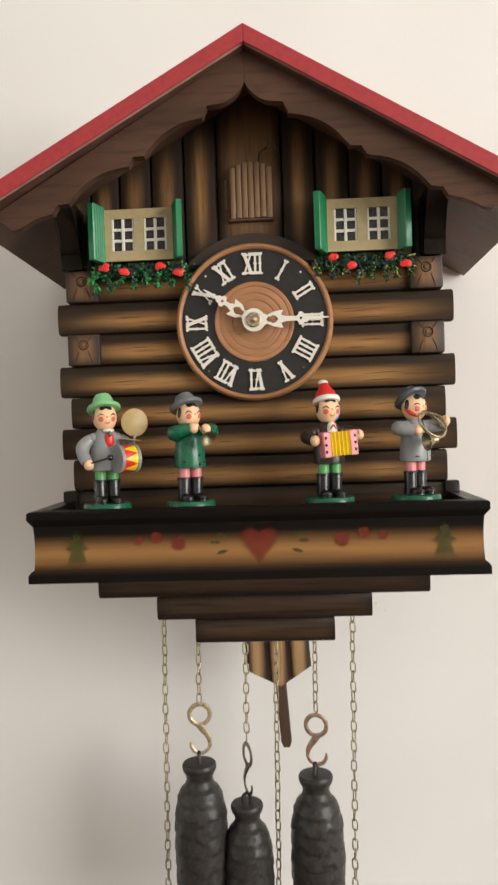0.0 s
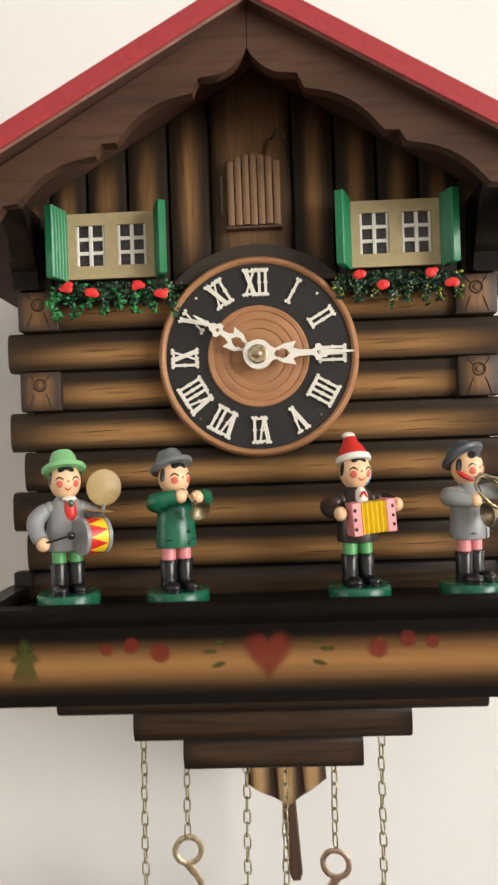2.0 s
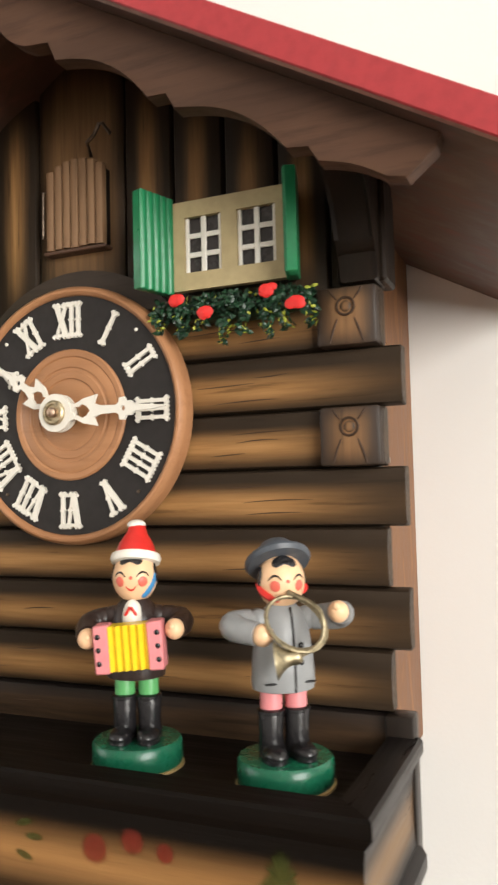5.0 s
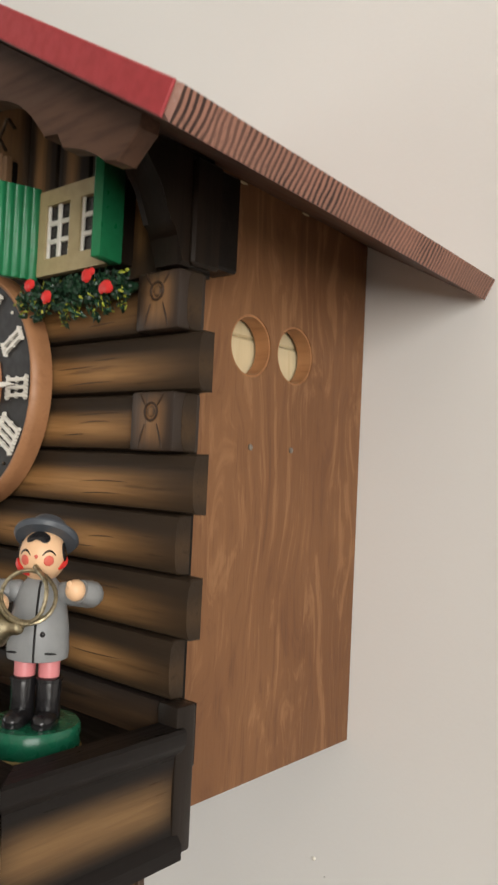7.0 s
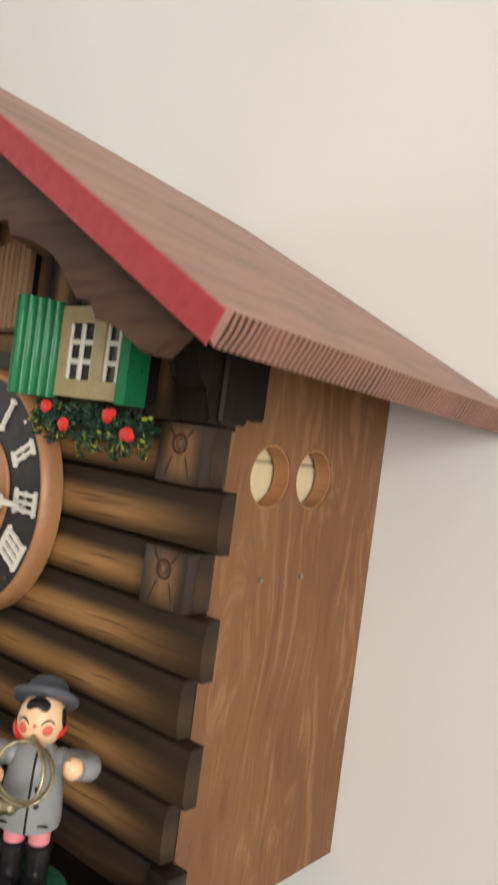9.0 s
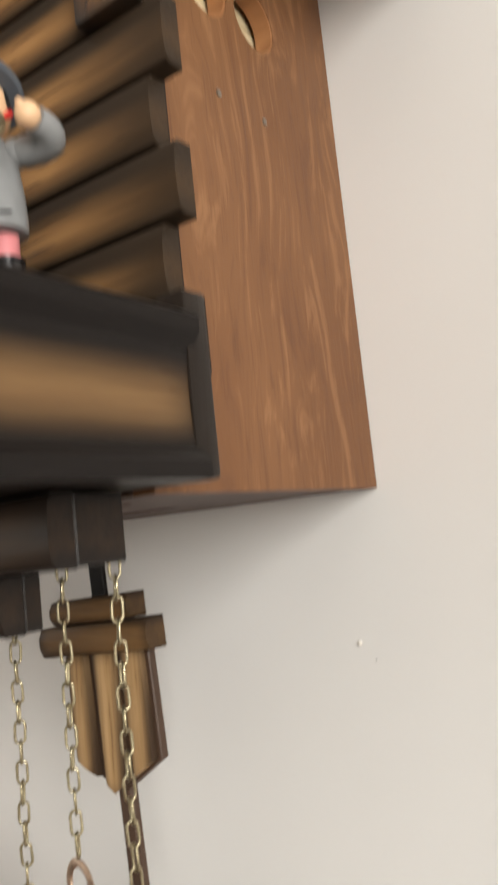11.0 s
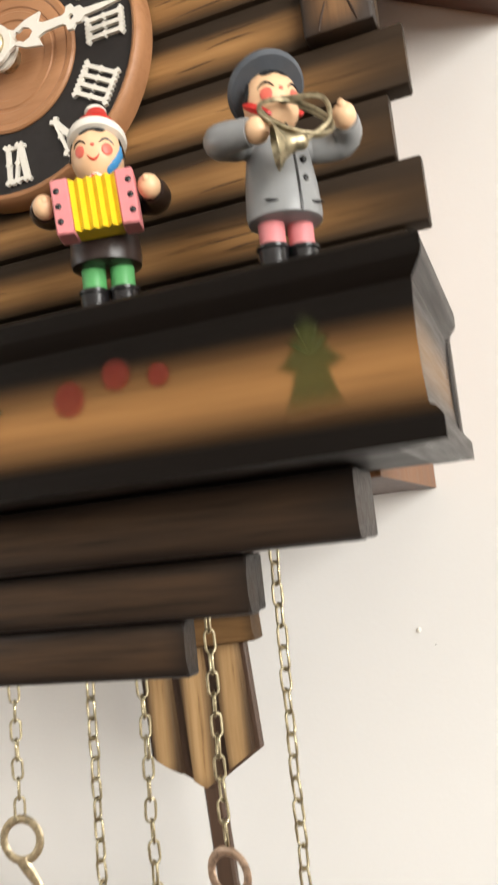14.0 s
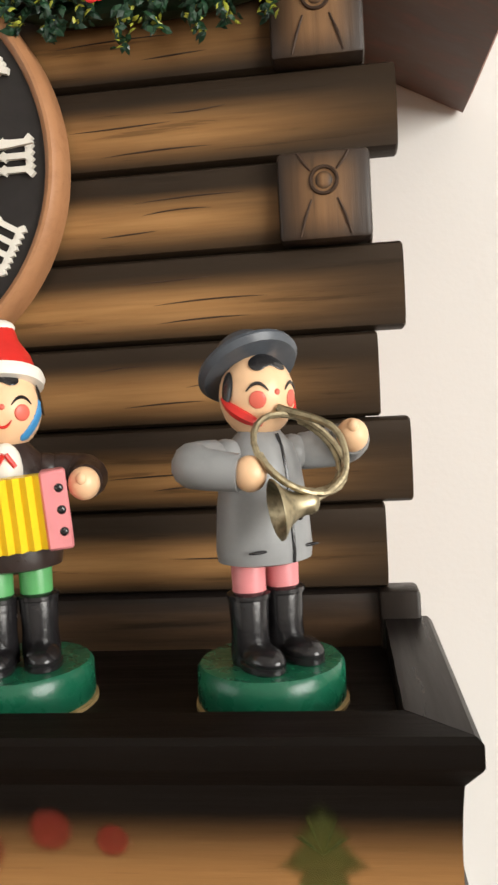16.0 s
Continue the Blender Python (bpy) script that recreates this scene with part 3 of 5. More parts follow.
for s in (-1, 1):
    bm = bmesh.new()
    rows = [[bm.verts.new((s * (LIP - d - 0.0002), y, z)) for d, z in prof] for y in ((yb,),)[0]]
    front = [bm.verts.new((s * (LIP - d - 0.0002), yf + d + 0.0004, z)) for d, z in prof]
    fi = [bm.verts.new((s * (LIP - th), yf + th + 0.0004, z)) for z in (1.4480, 1.4892)]
    bi = [bm.verts.new((s * (LIP - th), yb, z)) for z in (1.4480, 1.4892)]
    back = rows[0]
    for a in range(len(prof) - 1):
        bm.faces.new((front[a], back[a], back[a + 1], front[a + 1]))
    bm.faces.new((fi[0], fi[1], bi[1], bi[0]))
    bm.faces.new((front[-1], back[-1], bi[1], fi[1]))
    bm.faces.new((front[0], fi[0], bi[0], back[0]))
    bm.faces.new([*back, bi[1], bi[0]])
    bm.faces.new([*front, fi[1], fi[0]])
    part("shelf_side", bm, M_RETURN, clock, "hollow-moulded shelf return, mitred to the front", smooth=30)
    part("back_stop", box(s * 0.1238 - 0.0048, s * 0.1238 + 0.0048, -0.1408, -0.1320, 1.4483, 1.4958, 0.0012, segs=2), M_FLANGE, clock, "dark end board behind the shelf")
part("shelf_board", box(-LIP + th + 0.0002, LIP - th - 0.0002, yf + th + 0.0002, -0.1290, 1.4740, 1.4820, 0.0), M_DARK, clock, "near-black shelf board", smooth=0)
part("shelf_underside", box(-LIP + th + 0.0002, LIP - th - 0.0002, yf + th + 0.0002, -0.1290, 1.4490, 1.4530, 0.0), M_DARK, clock, smooth=0)

# stepped logs below the shelf
for half, z0, z1, y in ((0.1022, 1.4300, 1.4488, -0.1670), (0.0678, 1.4132, 1.4298, -0.1565), (0.0445, 1.3964, 1.4130, -0.1500)):
    h = (z1 - z0) / 2
    bm = prism([(d, w) for w, d in rounded(h, 0.0, -0.0064, -0.0085)], "x", -half, half, 0.0006)
    bmesh.ops.translate(bm, vec=(0.0015, y + 0.0085, (z0 + z1) / 2), verts=bm.verts)
    part("step_log", bm, M_STEP, clock, "dark stained half-round log in a stepped apron")
    part("step_backing", box(0.0015 - half + 0.0004, 0.0015 + half - 0.0004, y + 0.0086, -0.1418, z0 + 0.0004, z1 - 0.0004, 0.0006), M_STEP, clock)
    part("step_joint", box(0.0015 - half + 0.006, 0.0015 + half - 0.006, y + 0.0100, -0.1428, z1 - 0.001, z1 + 0.0006, 0.0), M_DARK, clock)

# ---- dial ----
DIAL_Z = 1.601
arch = [(0.001 + 0.0575 * math.cos(a), DIAL_Z + 0.0575 * math.sin(a)) for a in np.linspace(radians(41), radians(139), 33)]
part("dial_arch", prism(arch, "y", -0.1412, -0.1350, 0.0010), M_ARCH, clock, "dark carved surround behind the dial")
PD = pose(0.001, -0.1400, DIAL_Z, 90, 0, 0)      # local z comes out of the dial, local y is up
rim = [(0.0500, 0), (0.0502, 0.0050), (0.0498, 0.0072), (0.0486, 0.0084), (0.0478, 0.0085), (0.0468, 0.0079), (0.0463, 0.0068), (0.0463, 0.0)]
dial = part("dial", lathe(rim, 72, PD), M_TURNED, clock, "turned wooden dial with a black numeral ring")
part("numeral_ring", lathe([(0.0465, 0.0040), (0.0465, 0.0066), (0.0250, 0.0066), (0.0250, 0.0040)], 64, PD), M_RING, dial, "matt black ring behind the numerals")
mid = [(0.0254, 0.0040), (0.0254, 0.0072), (0.0247, 0.0078), (0.0229, 0.0077), (0.0223, 0.0072), (0.0218, 0.0075), (0.0186, 0.0075), (0.0182, 0.0071), (0.0172, 0.0071), (0.0168, 0.0074), (0.0142, 0.0074), (0.0138, 0.0069), (0.0128, 0.0069), (0.0123, 0.0072), (0.0080, 0.0072), (0, 0.0072)]
part("dial_centre", lathe(mid, 64, PD), M_TURNED, dial, "turned light wood centre with ring grooves")
DZ = 0.0066


def stroke(bm, p, q, w0, w1, z0, z1):
    """A flat bar from p to q, w0 wide at p and w1 at q."""
    p, q = Vector(p), Vector(q)
    d = (q - p).normalized()
    n = Vector((-d.y, d.x))
    loop = [p + n * w0 / 2, p - n * w0 / 2, q - n * w1 / 2, q + n * w1 / 2]
    A = [bm.verts.new((v.x, v.y, z0)) for v in loop]
    B = [bm.verts.new((v.x, v.y, z1)) for v in loop]
    bm.faces.new(A[::-1])
    bm.faces.new(B)
    for i in range(4):
        bm.faces.new((A[i], A[(i + 1) % 4], B[(i + 1) % 4], B[i]))


def knob(bm, c, r, z0, z1, n=10):
    A = [bm.verts.new((c[0] + r * math.cos(2 * math.pi * i / n), c[1] + r * math.sin(2 * math.pi * i / n), z0)) for i in range(n)]
    B = [bm.verts.new((v.co.x, v.co.y, z1)) for v in A]
    bm.faces.new(A[::-1])
    bm.faces.new(B)
    for i in range(n):
        bm.faces.new((A[i], A[(i + 1) % n], B[(i + 1) % n], B[i]))


def numeral(text, hour):
    """A carved Roman numeral, standing on the ring with its head outwards."""
    bm = bmesh.new()
    adv = {"I": 0.0031, "V": 0.0062, "X": 0.0064}
    total = sum(adv[c] for c in text)
    x = -total / 2
    h, z = 0.0063, DZ
    k = 0
    for c in text:
        w = adv[c]
        cx = x + w / 2
        lines = {"I": [(0, 0)], "V": [(-0.0022, 0.0), (0.0022, 0.0)], "X": [(-0.0022, 0.0022), (0.0022, -0.0022)]}[c]
        for top, bot in lines:
            t = z + 0.0012 + 0.00004 * (k % 5)
            k += 1
            thick = 0.00135 if c == "I" else 0.0021 if top < 0 else 0.0010
            stroke(bm, (cx + top, h), (cx + bot, -h), thick, thick, z - 0.0002, t)
            for px, py in ((cx + top, h), (cx + bot, -h)):
                for dx in (-0.0008, 0.0008):
                    knob(bm, (px + dx, py * 0.98), 0.00105, z - 0.0002, t + 0.00002 * (1 + (dx > 0)), 4)
            knob(bm, ((2 * cx + top + bot) / 2, 0), 0.00125, z - 0.0002, t + 0.00006, 4)
        x += w
    if len(text) > 1:
        for y in (-0.0056, 0.0056):
            stroke(bm, (-total / 2 + 0.0010, y), (total / 2 - 0.0010, y), 0.0011, 0.0011, z - 0.0002, z + 0.0009)
    a = -2 * math.pi * hour / 12
    bmesh.ops.translate(bm, vec=(0, 0.0368, 0), verts=bm.verts)
    bmesh.ops.transform(bm, matrix=PD @ Matrix.Rotation(a, 4, "Z"), verts=bm.verts)
    part("numeral", bm, M_IVORY, dial, "ivory carved Roman numeral " + text)


for i, text in enumerate(["I", "II", "III", "IIII", "V", "VI", "VII", "VIII", "IX", "X", "XI", "XII"]):
    numeral(text, i + 1)
for a in (45, 135, 225, 315):
    p = (0.0427 * math.sin(radians(a)), 0.0427 * math.cos(radians(a)))
    part("dial_pin", lathe([(0.0007, DZ - 0.0005), (0.0007, DZ + 0.0005), (0, DZ + 0.0009)], 10, PD @ Matrix.Translation((p[0], p[1], 0))), M_IVORY if p[1] > 0 else M_STEEL, dial)


def hand(name, length, degrees, z, label):
    """A fretted hand lying along local y, turned clockwise from twelve."""
    L = length
    half = [(0.0040, 0.0058), (0.0026, 0.0085), (0.0046, 0.0125), (0.0058, 0.0185), (0.0026, 0.0172), (0.0016, 0.0200), (0.0014, L - 0.0205), (0.0022, L - 0.0192), (0.0040, L - 0.0188), (0.0042, L - 0.0168), (0.0026, L - 0.0158), (0.0027, L - 0.0138), (0.0012, L - 0.0125), (0.0009, L - 0.006), (0.0002, L)]
    if L < 0.040:
        half = [(0.0040, 0.0058), (0.0024, 0.0080), (0.0048, 0.0115), (0.0056, 0.0172), (0.0026, 0.0158), (0.0014, 0.0185), (0.0013, 0.0215), (0.0034, 0.0222), (0.0036, 0.0242), (0.0022, 0.0252), (0.0022, 0.0268), (0.0010, 0.0280), (0.0008, L - 0.004), (0.0002, L)]
    outer = [(x, y) for x, y in half] + [(-x, y) for x, y in half[::-1]]
    heart = [(0, 0.0155), (0.0018, 0.0140), (0.0026, 0.0118), (0.0015, 0.0100), (0.0019, 0.0090), (0, 0.0078), (-0.0019, 0.0090), (-0.0015, 0.0100), (-0.0026, 0.0118), (-0.0018, 0.0140)]
    eye = ring_pts(0, (L - 0.0173) if L >= 0.040 else 0.0235, 0.0010, 10)
    bm = plate(outer, [heart, eye], "z", z, z + 0.0010)
    plate(ring_pts(0, 0, 0.0072, 28), [ring_pts(0, 0, 0.0046, 20)], "z", z + 0.0001, z + 0.0013, bm)
    bmesh.ops.transform(bm, matrix=PD @ Matrix.Rotation(-radians(degrees), 4, "Z"), verts=bm.verts)
    part(name, bm, M_IVORY, dial, label, smooth=0)


hand("hour_hand", 0.0375, 303.5, 0.0120, "ivory fretted hour hand near ten")
hand("minute_hand", 0.0470, 90.0, 0.0150, "ivory fretted minute hand at three")
part("hand_bush", lathe([(0.0047, 0.0068), (0.0047, 0.0172), (0.0040, 0.0178), (0.0032, 0.0178), (0.0030, 0.0170), (0, 0.0170)], 28, PD), M_BRASS, dial, "dull brass bush")
part("hand_nut", lathe([(0.0019, 0.0170), (0.0019, 0.0188), (0.0010, 0.0196), (0, 0.0198)], 16, PD), M_COPPER, dial, "copper-brown centre nut")

# ---- cuckoo door ----
door = part("cuckoo_door", box(-0.0122, 0.0148, -0.1405, -0.1375, 1.6685, 1.6985, 0.0003), M_DARK, clock, "small pale-brown slatted cuckoo door, shut")
for i in range(7):
    x0 = -0.0122 + 0.00388 * i
    c = x0 + 0.0019
    zt = 1.7035 - 26.0 * (c - 0.0013) ** 2
    bm = prism([(c + u, -0.1405 + d) for u, d in rounded(0.00185, 0.0, -0.0016, -0.0030, 6)], "z", 1.6678 + 0.0002 * (i % 3), zt)
    part("slat", bm, M_DOORWOOD, door)
part("door_sill", box(-0.0135, 0.0158, -0.1432, -0.1375, 1.6662, 1.6676, 0.0004), M_UNDER, door)
part("hinge_wire", tube([(-0.0122, -0.1405, 1.6930), (-0.0150, -0.1412, 1.6932), (-0.0151, -0.1412, 1.6740), (-0.0122, -0.1405, 1.6738)], 0.00055, 6), M_STEEL, door, "bent steel hinge wire")
part("door_wire", tube([(0.0070, -0.1390, 1.7050), (0.0078, -0.1430, 1.7090), (0.0118, -0.1440, 1.7108), (0.0142, -0.1440, 1.7150), (0.0158, -0.1440, 1.7148), (0.0182, -0.1425, 1.7108)], 0.00075, 6), M_STEEL, door, "thin bent steel lifting wire")


# ---- windows with shutters and flower garlands ----
def leaf_material(name, a, b):
    n = Nodes(name, 0.4, coat=0.15)
    v = n.noise(n.coord("Object"), 300, 3.0)
    g = n.t.nodes.new("ShaderNodeNewGeometry").outputs["Random Per Island"]
    c = n.mix(n.math("MULTIPLY", g, 0.9), a, b)
    return n.done(n.mix(n.math("MULTIPLY", n.span(v, 0.4, 0.8), 0.5), c, tuple(x * 0.5 for x in a)), v, 0.0002)


M_LEAF = leaf_material("dark_green_garland_leaf", (0.006, 0.022, 0.011), (0.020, 0.068, 0.030))
M_BRIGHT = leaf_material("bright_green_brushed_leaf", (0.02, 0.19, 0.045), (0.05, 0.30, 0.08))
M_LIME = leaf_material("yellow_green_leaf_tip", (0.30, 0.34, 0.03), (0.42, 0.42, 0.06))
M_BLOOM = painted("red_blossom_paint", (0.74, 0.032, 0.028), 0.5, 0.12)


def leaf(bm, c, rnd, size, mat):
    """A small bent leaf."""
    turn = Euler((rnd.uniform(-0.9, 0.9), rnd.uniform(-0.9, 0.9), rnd.uniform(0, 6.28))).to_matrix().to_4x4()
    m = Matrix.Translation(c) @ Euler((radians(90), 0, 0)).to_matrix().to_4x4() @ turn
    pts = [(0, -1, 0), (0.45, -0.3, 0.12), (0.35, 0.35, 0.1), (0, 1, -0.25), (-0.35, 0.35, 0.1), (-0.45, -0.3, 0.12)]
    low = [bm.verts.new(m @ (Vector(p) * size)) for p in pts]
    mid_ = bm.verts.new(m @ (Vector((0, 0, 0.32)) * size))
    under_ = bm.verts.new(m @ (Vector((0, 0, -0.12)) * size))
    for i in range(6):
        for f in (bm.faces.new((low[i], low[(i + 1) % 6], mid_)), bm.faces.new((low[(i + 1) % 6], low[i], under_))):
            f.material_index = mat


def chalet_window(cx, seed, bright):
    cz, w, h, y = 1.6592, 0.0222, 0.0164, -0.1485
    openings = []
    for s in (-1, 1):
        ox = cx + s * 0.0104
        openings.append([(ox - 0.0073, cz - 0.0100), (ox + 0.0073, cz - 0.0100), (ox + 0.0073, cz + 0.0104), (ox - 0.0073, cz + 0.0104)])
    win = part("chalet_window", plate([(cx - w, cz - h), (cx + w, cz - h), (cx + w, cz + h), (cx - w, cz + h)], openings, "y", y, y + 0.0030), M_WIN, clock, "olive-tan double window with white bars and open green shutters", smooth=0)
    part("window_box", box(cx - w + 0.001, cx + w - 0.001, y + 0.0032, -0.1365, cz - h + 0.001, cz + h - 0.001, 0.0004), M_CORBEL, win)
    for s in (-1, 1):
        ox = cx + s * 0.0104
        part("pane", box(ox - 0.0073, ox + 0.0073, y + 0.0021, y + 0.0030, cz - 0.0100, cz + 0.0104), M_PANE, win, "dark grey window pane", smooth=0)
        bm = box(ox - 0.0010, ox + 0.0010, y + 0.0006, y + 0.0018, cz - 0.0100, cz + 0.0104, 0.0003)
        part("upright_bar", bm, M_MUNTIN, win)
        for u in (-1, 1):
            part("edge_bar", box(ox + u * 0.0066 - 0.0007, ox + u * 0.0066 + 0.0007, y + 0.0007, y + 0.0019, cz - 0.0100, cz + 0.0104, 0.0003), M_MUNTIN, win)
        for z in (cz - 0.0034, cz + 0.0036):
            part("cross_bar", box(ox - 0.0073, ox + 0.0073, y + 0.0008, y + 0.0017, z - 0.00095, z + 0.00095, 0.0003), M_MUNTIN, win)
        # shutter, swung open towards the front
        n = 5
        sw, sh, st = (0.0165 if s < 0 < cx else 0.0125 if s > 0 and cx > 0 else 0.0140), 0.0355, 0.0034
        prof = [(0.0, 0.0)]
        for i in range(n):
            for u, d in ((0.06, 0.0), (0.25, 0.0008), (0.5, 0.0011), (0.75, 0.0008), (0.94, 0.0)):
                prof.append(((i + u) * sw / n, -d))
        prof += [(sw, 0.0), (sw, st), (0.0, st)]
        bm = prism(prof, "z", -sh / 2, sh / 2, 0.0004)
        if s > 0:
            m = Matrix.Translation((cx + w + 0.0003, y + 0.0006, cz + 0.0002)) @ Matrix.Rotation(radians(-75), 4, "Z")
        else:
            m = Matrix.Translation((cx - w - 0.0003, y + 0.0006, cz + 0.0002)) @ Matrix.Scale(-1, 4, (1, 0, 0)) @ Matrix.Rotation(radians(-74 if cx < 0 else -73), 4, "Z")
        bmesh.ops.transform(bm, matrix=m, verts=bm.verts)
        part("shutter", bm, M_SHUTTER, win, "green grooved shutter standing open", smooth=50)
    # garland
    rnd = random.Random(seed)
    bm = bmesh.new()
    ball((cx, -0.1420, 1.6350), (0.0300, 0.0045, 0.0042), bm, 0, 24)
    sprigs = [cx + (-0.0290 + 0.0083 * k) + rnd.uniform(-0.0016, 0.0016) for k in range(8)]
    tails = [rnd.uniform(1.6215, 1.6285) for k in sprigs]
    for i in range(760):
        k = rnd.randrange(8)
        if i % 5 < 2:
            x, z, tint = cx + rnd.uniform(-0.0305, 0.0305), rnd.uniform(1.6330, 1.6405), 0.05
        else:
            u = rnd.random() ** 0.8
            z = 1.6390 + (tails[k] - 1.6390) * u
            x = sprigs[k] + rnd.gauss(0, 0.0023 - 0.0012 * u) + 0.0012 * math.sin(9 * u + k)
            tint = 0.05 + 0.30 * u
        yy = -0.1440 - 0.0070 * math.sqrt(max(0.0, 1 - ((z - 1.632) / 0.012) ** 2)) * rnd.uniform(0.45, 1.05)
        mat_i = 0
        if bright and (rnd.random() < tint * 1.5 or (x < cx - 0.023 and rnd.random() < 0.6)):
            mat_i = 1
        elif not bright and rnd.random() < tint * 0.85:
            mat_i = 2
        leaf(bm, (x, yy, z), rnd, rnd.uniform(0.0011, 0.0023) * (0.65 if mat_i == 2 else 1), mat_i)
    gar = part("garland", bm, [M_LEAF, M_BRIGHT, M_LIME], win, "dark green leaf garland with red blossoms", smooth=0)
    tagged(gar, kind="stuff")
    spots = ((-0.0193, 1.6385, 0), (-0.0075, 1.6330, 1), (0.0153, 1.6380, 0), (0.0262, 1.6328, 1)) if not bright else ((-0.0215, 1.6380, 0), (-0.0100, 1.6350, 1), (0.0135, 1.6378, 1), (0.0250, 1.6330, 0))
    for dx, z, big in spots:
        bm = bmesh.new()
        rb = random.Random(int(1e5 * (dx + 1)) + seed)
        for k in range(5):
            ball((cx + dx + rb.uniform(-0.0022, 0.0022), -0.1530 - 0.0002 * k, z + rb.uniform(-0.0011, 0.0011)), (rb.uniform(0.0013, 0.0023), 0.0006, rb.uniform(0.0014, 0.0021)), bm, 0, 6)
        ball((cx + dx, -0.1536, z), (0.0025 + 0.0006 * big, 0.0007, 0.0022), bm, 0, 7)
        part("blossom", bm, M_BLOOM, win, "small red painted blossom")


chalet_window(-0.0708, 3, True)
chalet_window(0.0708, 5, False)


# ---- painted ornaments on the shelf front ----
def soft_paint(name, colour, edge):
    n = Nodes(name, 0.45)
    v = n.noise(n.coord("Object"), 700, 3.0)
    c = n.mix(n.math("MULTIPLY", n.span(v, 0.35, 0.7), 0.5), colour, edge)
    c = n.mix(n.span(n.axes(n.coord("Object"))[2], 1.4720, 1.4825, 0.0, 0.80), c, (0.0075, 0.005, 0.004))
    at = n.t.nodes.new("ShaderNodeAttribute")
    at.attribute_name = "fade"
    a = n.span(n.math("ADD", at.outputs["Fac"], n.math("MULTIPLY", n.math("SUBTRACT", v, 0.5), 0.35)), 0.1, 0.9, 0.0, 0.66)
    n.put(n.b.inputs["Alpha"], a)
    return n.done(c)


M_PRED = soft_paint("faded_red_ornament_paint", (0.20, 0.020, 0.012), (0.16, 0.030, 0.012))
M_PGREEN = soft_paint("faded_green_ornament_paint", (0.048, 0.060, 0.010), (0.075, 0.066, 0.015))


def shelf_y(z):
    return yf + 0.0034 - 0.0007 * ((z - 1.468) / 0.0135) ** 2


def ornament(name, loop, material, label):
    """A sprayed stencil shape whose paint thins out at its edge."""
    bm = bmesh.new()
    fade = bm.verts.layers.float.new("fade")
    cx_, cz_ = sum(p[0] for p in loop) / len(loop), sum(p[1] for p in loop) / len(loop)
    rings = []
    for k, f in ((0.0, 1.0), (0.35, 1.0), (0.72, 0.85), (1.0, 0.45), (1.34, 0.0)):
        row = []
        for x, z in (loop if k else loop[:1]):
            px, pz = cx_ + (x - cx_) * k, cz_ + (z - cz_) * k
            v = bm.verts.new((px, shelf_y(pz) - 0.00030, pz))
            v[fade] = f
            row.append(v)
        rings.append(row)
    n = len(loop)
    for a, b in zip(rings, rings[1:]):
        for i in range(n):
            j = (i + 1) % n
            bm.faces.new((a[0], b[i], b[j]) if len(a) == 1 else (a[i], b[i], b[j], a[j]))
    part(name, bm, material, shelf, label)


cz = 1.4665
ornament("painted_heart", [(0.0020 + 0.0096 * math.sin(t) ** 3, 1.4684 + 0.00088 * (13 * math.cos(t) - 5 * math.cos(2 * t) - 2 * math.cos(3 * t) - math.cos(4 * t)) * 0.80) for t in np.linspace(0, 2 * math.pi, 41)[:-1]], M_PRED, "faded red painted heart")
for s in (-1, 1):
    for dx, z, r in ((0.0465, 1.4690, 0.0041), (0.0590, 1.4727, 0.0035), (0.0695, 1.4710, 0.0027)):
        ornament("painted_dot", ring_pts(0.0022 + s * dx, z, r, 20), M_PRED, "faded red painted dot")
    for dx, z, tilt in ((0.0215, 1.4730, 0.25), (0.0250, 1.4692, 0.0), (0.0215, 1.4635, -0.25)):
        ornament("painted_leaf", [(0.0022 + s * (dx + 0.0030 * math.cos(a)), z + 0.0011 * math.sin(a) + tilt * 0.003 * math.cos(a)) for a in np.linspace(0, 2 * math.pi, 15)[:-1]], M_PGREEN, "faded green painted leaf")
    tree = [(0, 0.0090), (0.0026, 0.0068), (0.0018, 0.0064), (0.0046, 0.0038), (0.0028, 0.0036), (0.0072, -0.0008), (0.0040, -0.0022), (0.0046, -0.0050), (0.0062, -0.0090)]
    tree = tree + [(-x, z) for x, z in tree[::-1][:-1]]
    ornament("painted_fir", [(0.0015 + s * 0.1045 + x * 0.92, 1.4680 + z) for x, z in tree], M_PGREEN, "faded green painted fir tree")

# ---- chains ----
LINK = bpy.data.meshes.new("link")
bm = bmesh.new()
path = []
for a in np.linspace(0, math.pi, 7):
    path.append((0.00175 * math.cos(a), 0, 0.0022 + 0.00175 * math.sin(a)))
for a in np.linspace(math.pi, 2 * math.pi, 7):
    path.append((0.00175 * math.cos(a), 0, -0.0022 + 0.00175 * math.sin(a)))
tube(path, 0.00051, 6, True, bm)
bmesh.ops.recalc_face_normals(bm, faces=bm.faces)
bm.to_mesh(LINK)
bm.free()
LINK.materials.append(M_CHAIN)
LINK.polygons.foreach_set("use_smooth", [True] * len(LINK.polygons))
PITCH = 0.0069


def plumb(x, z):
    """The chains hang straight down while the case leans a little."""
    return x + 0.018 * (z - 1.36)


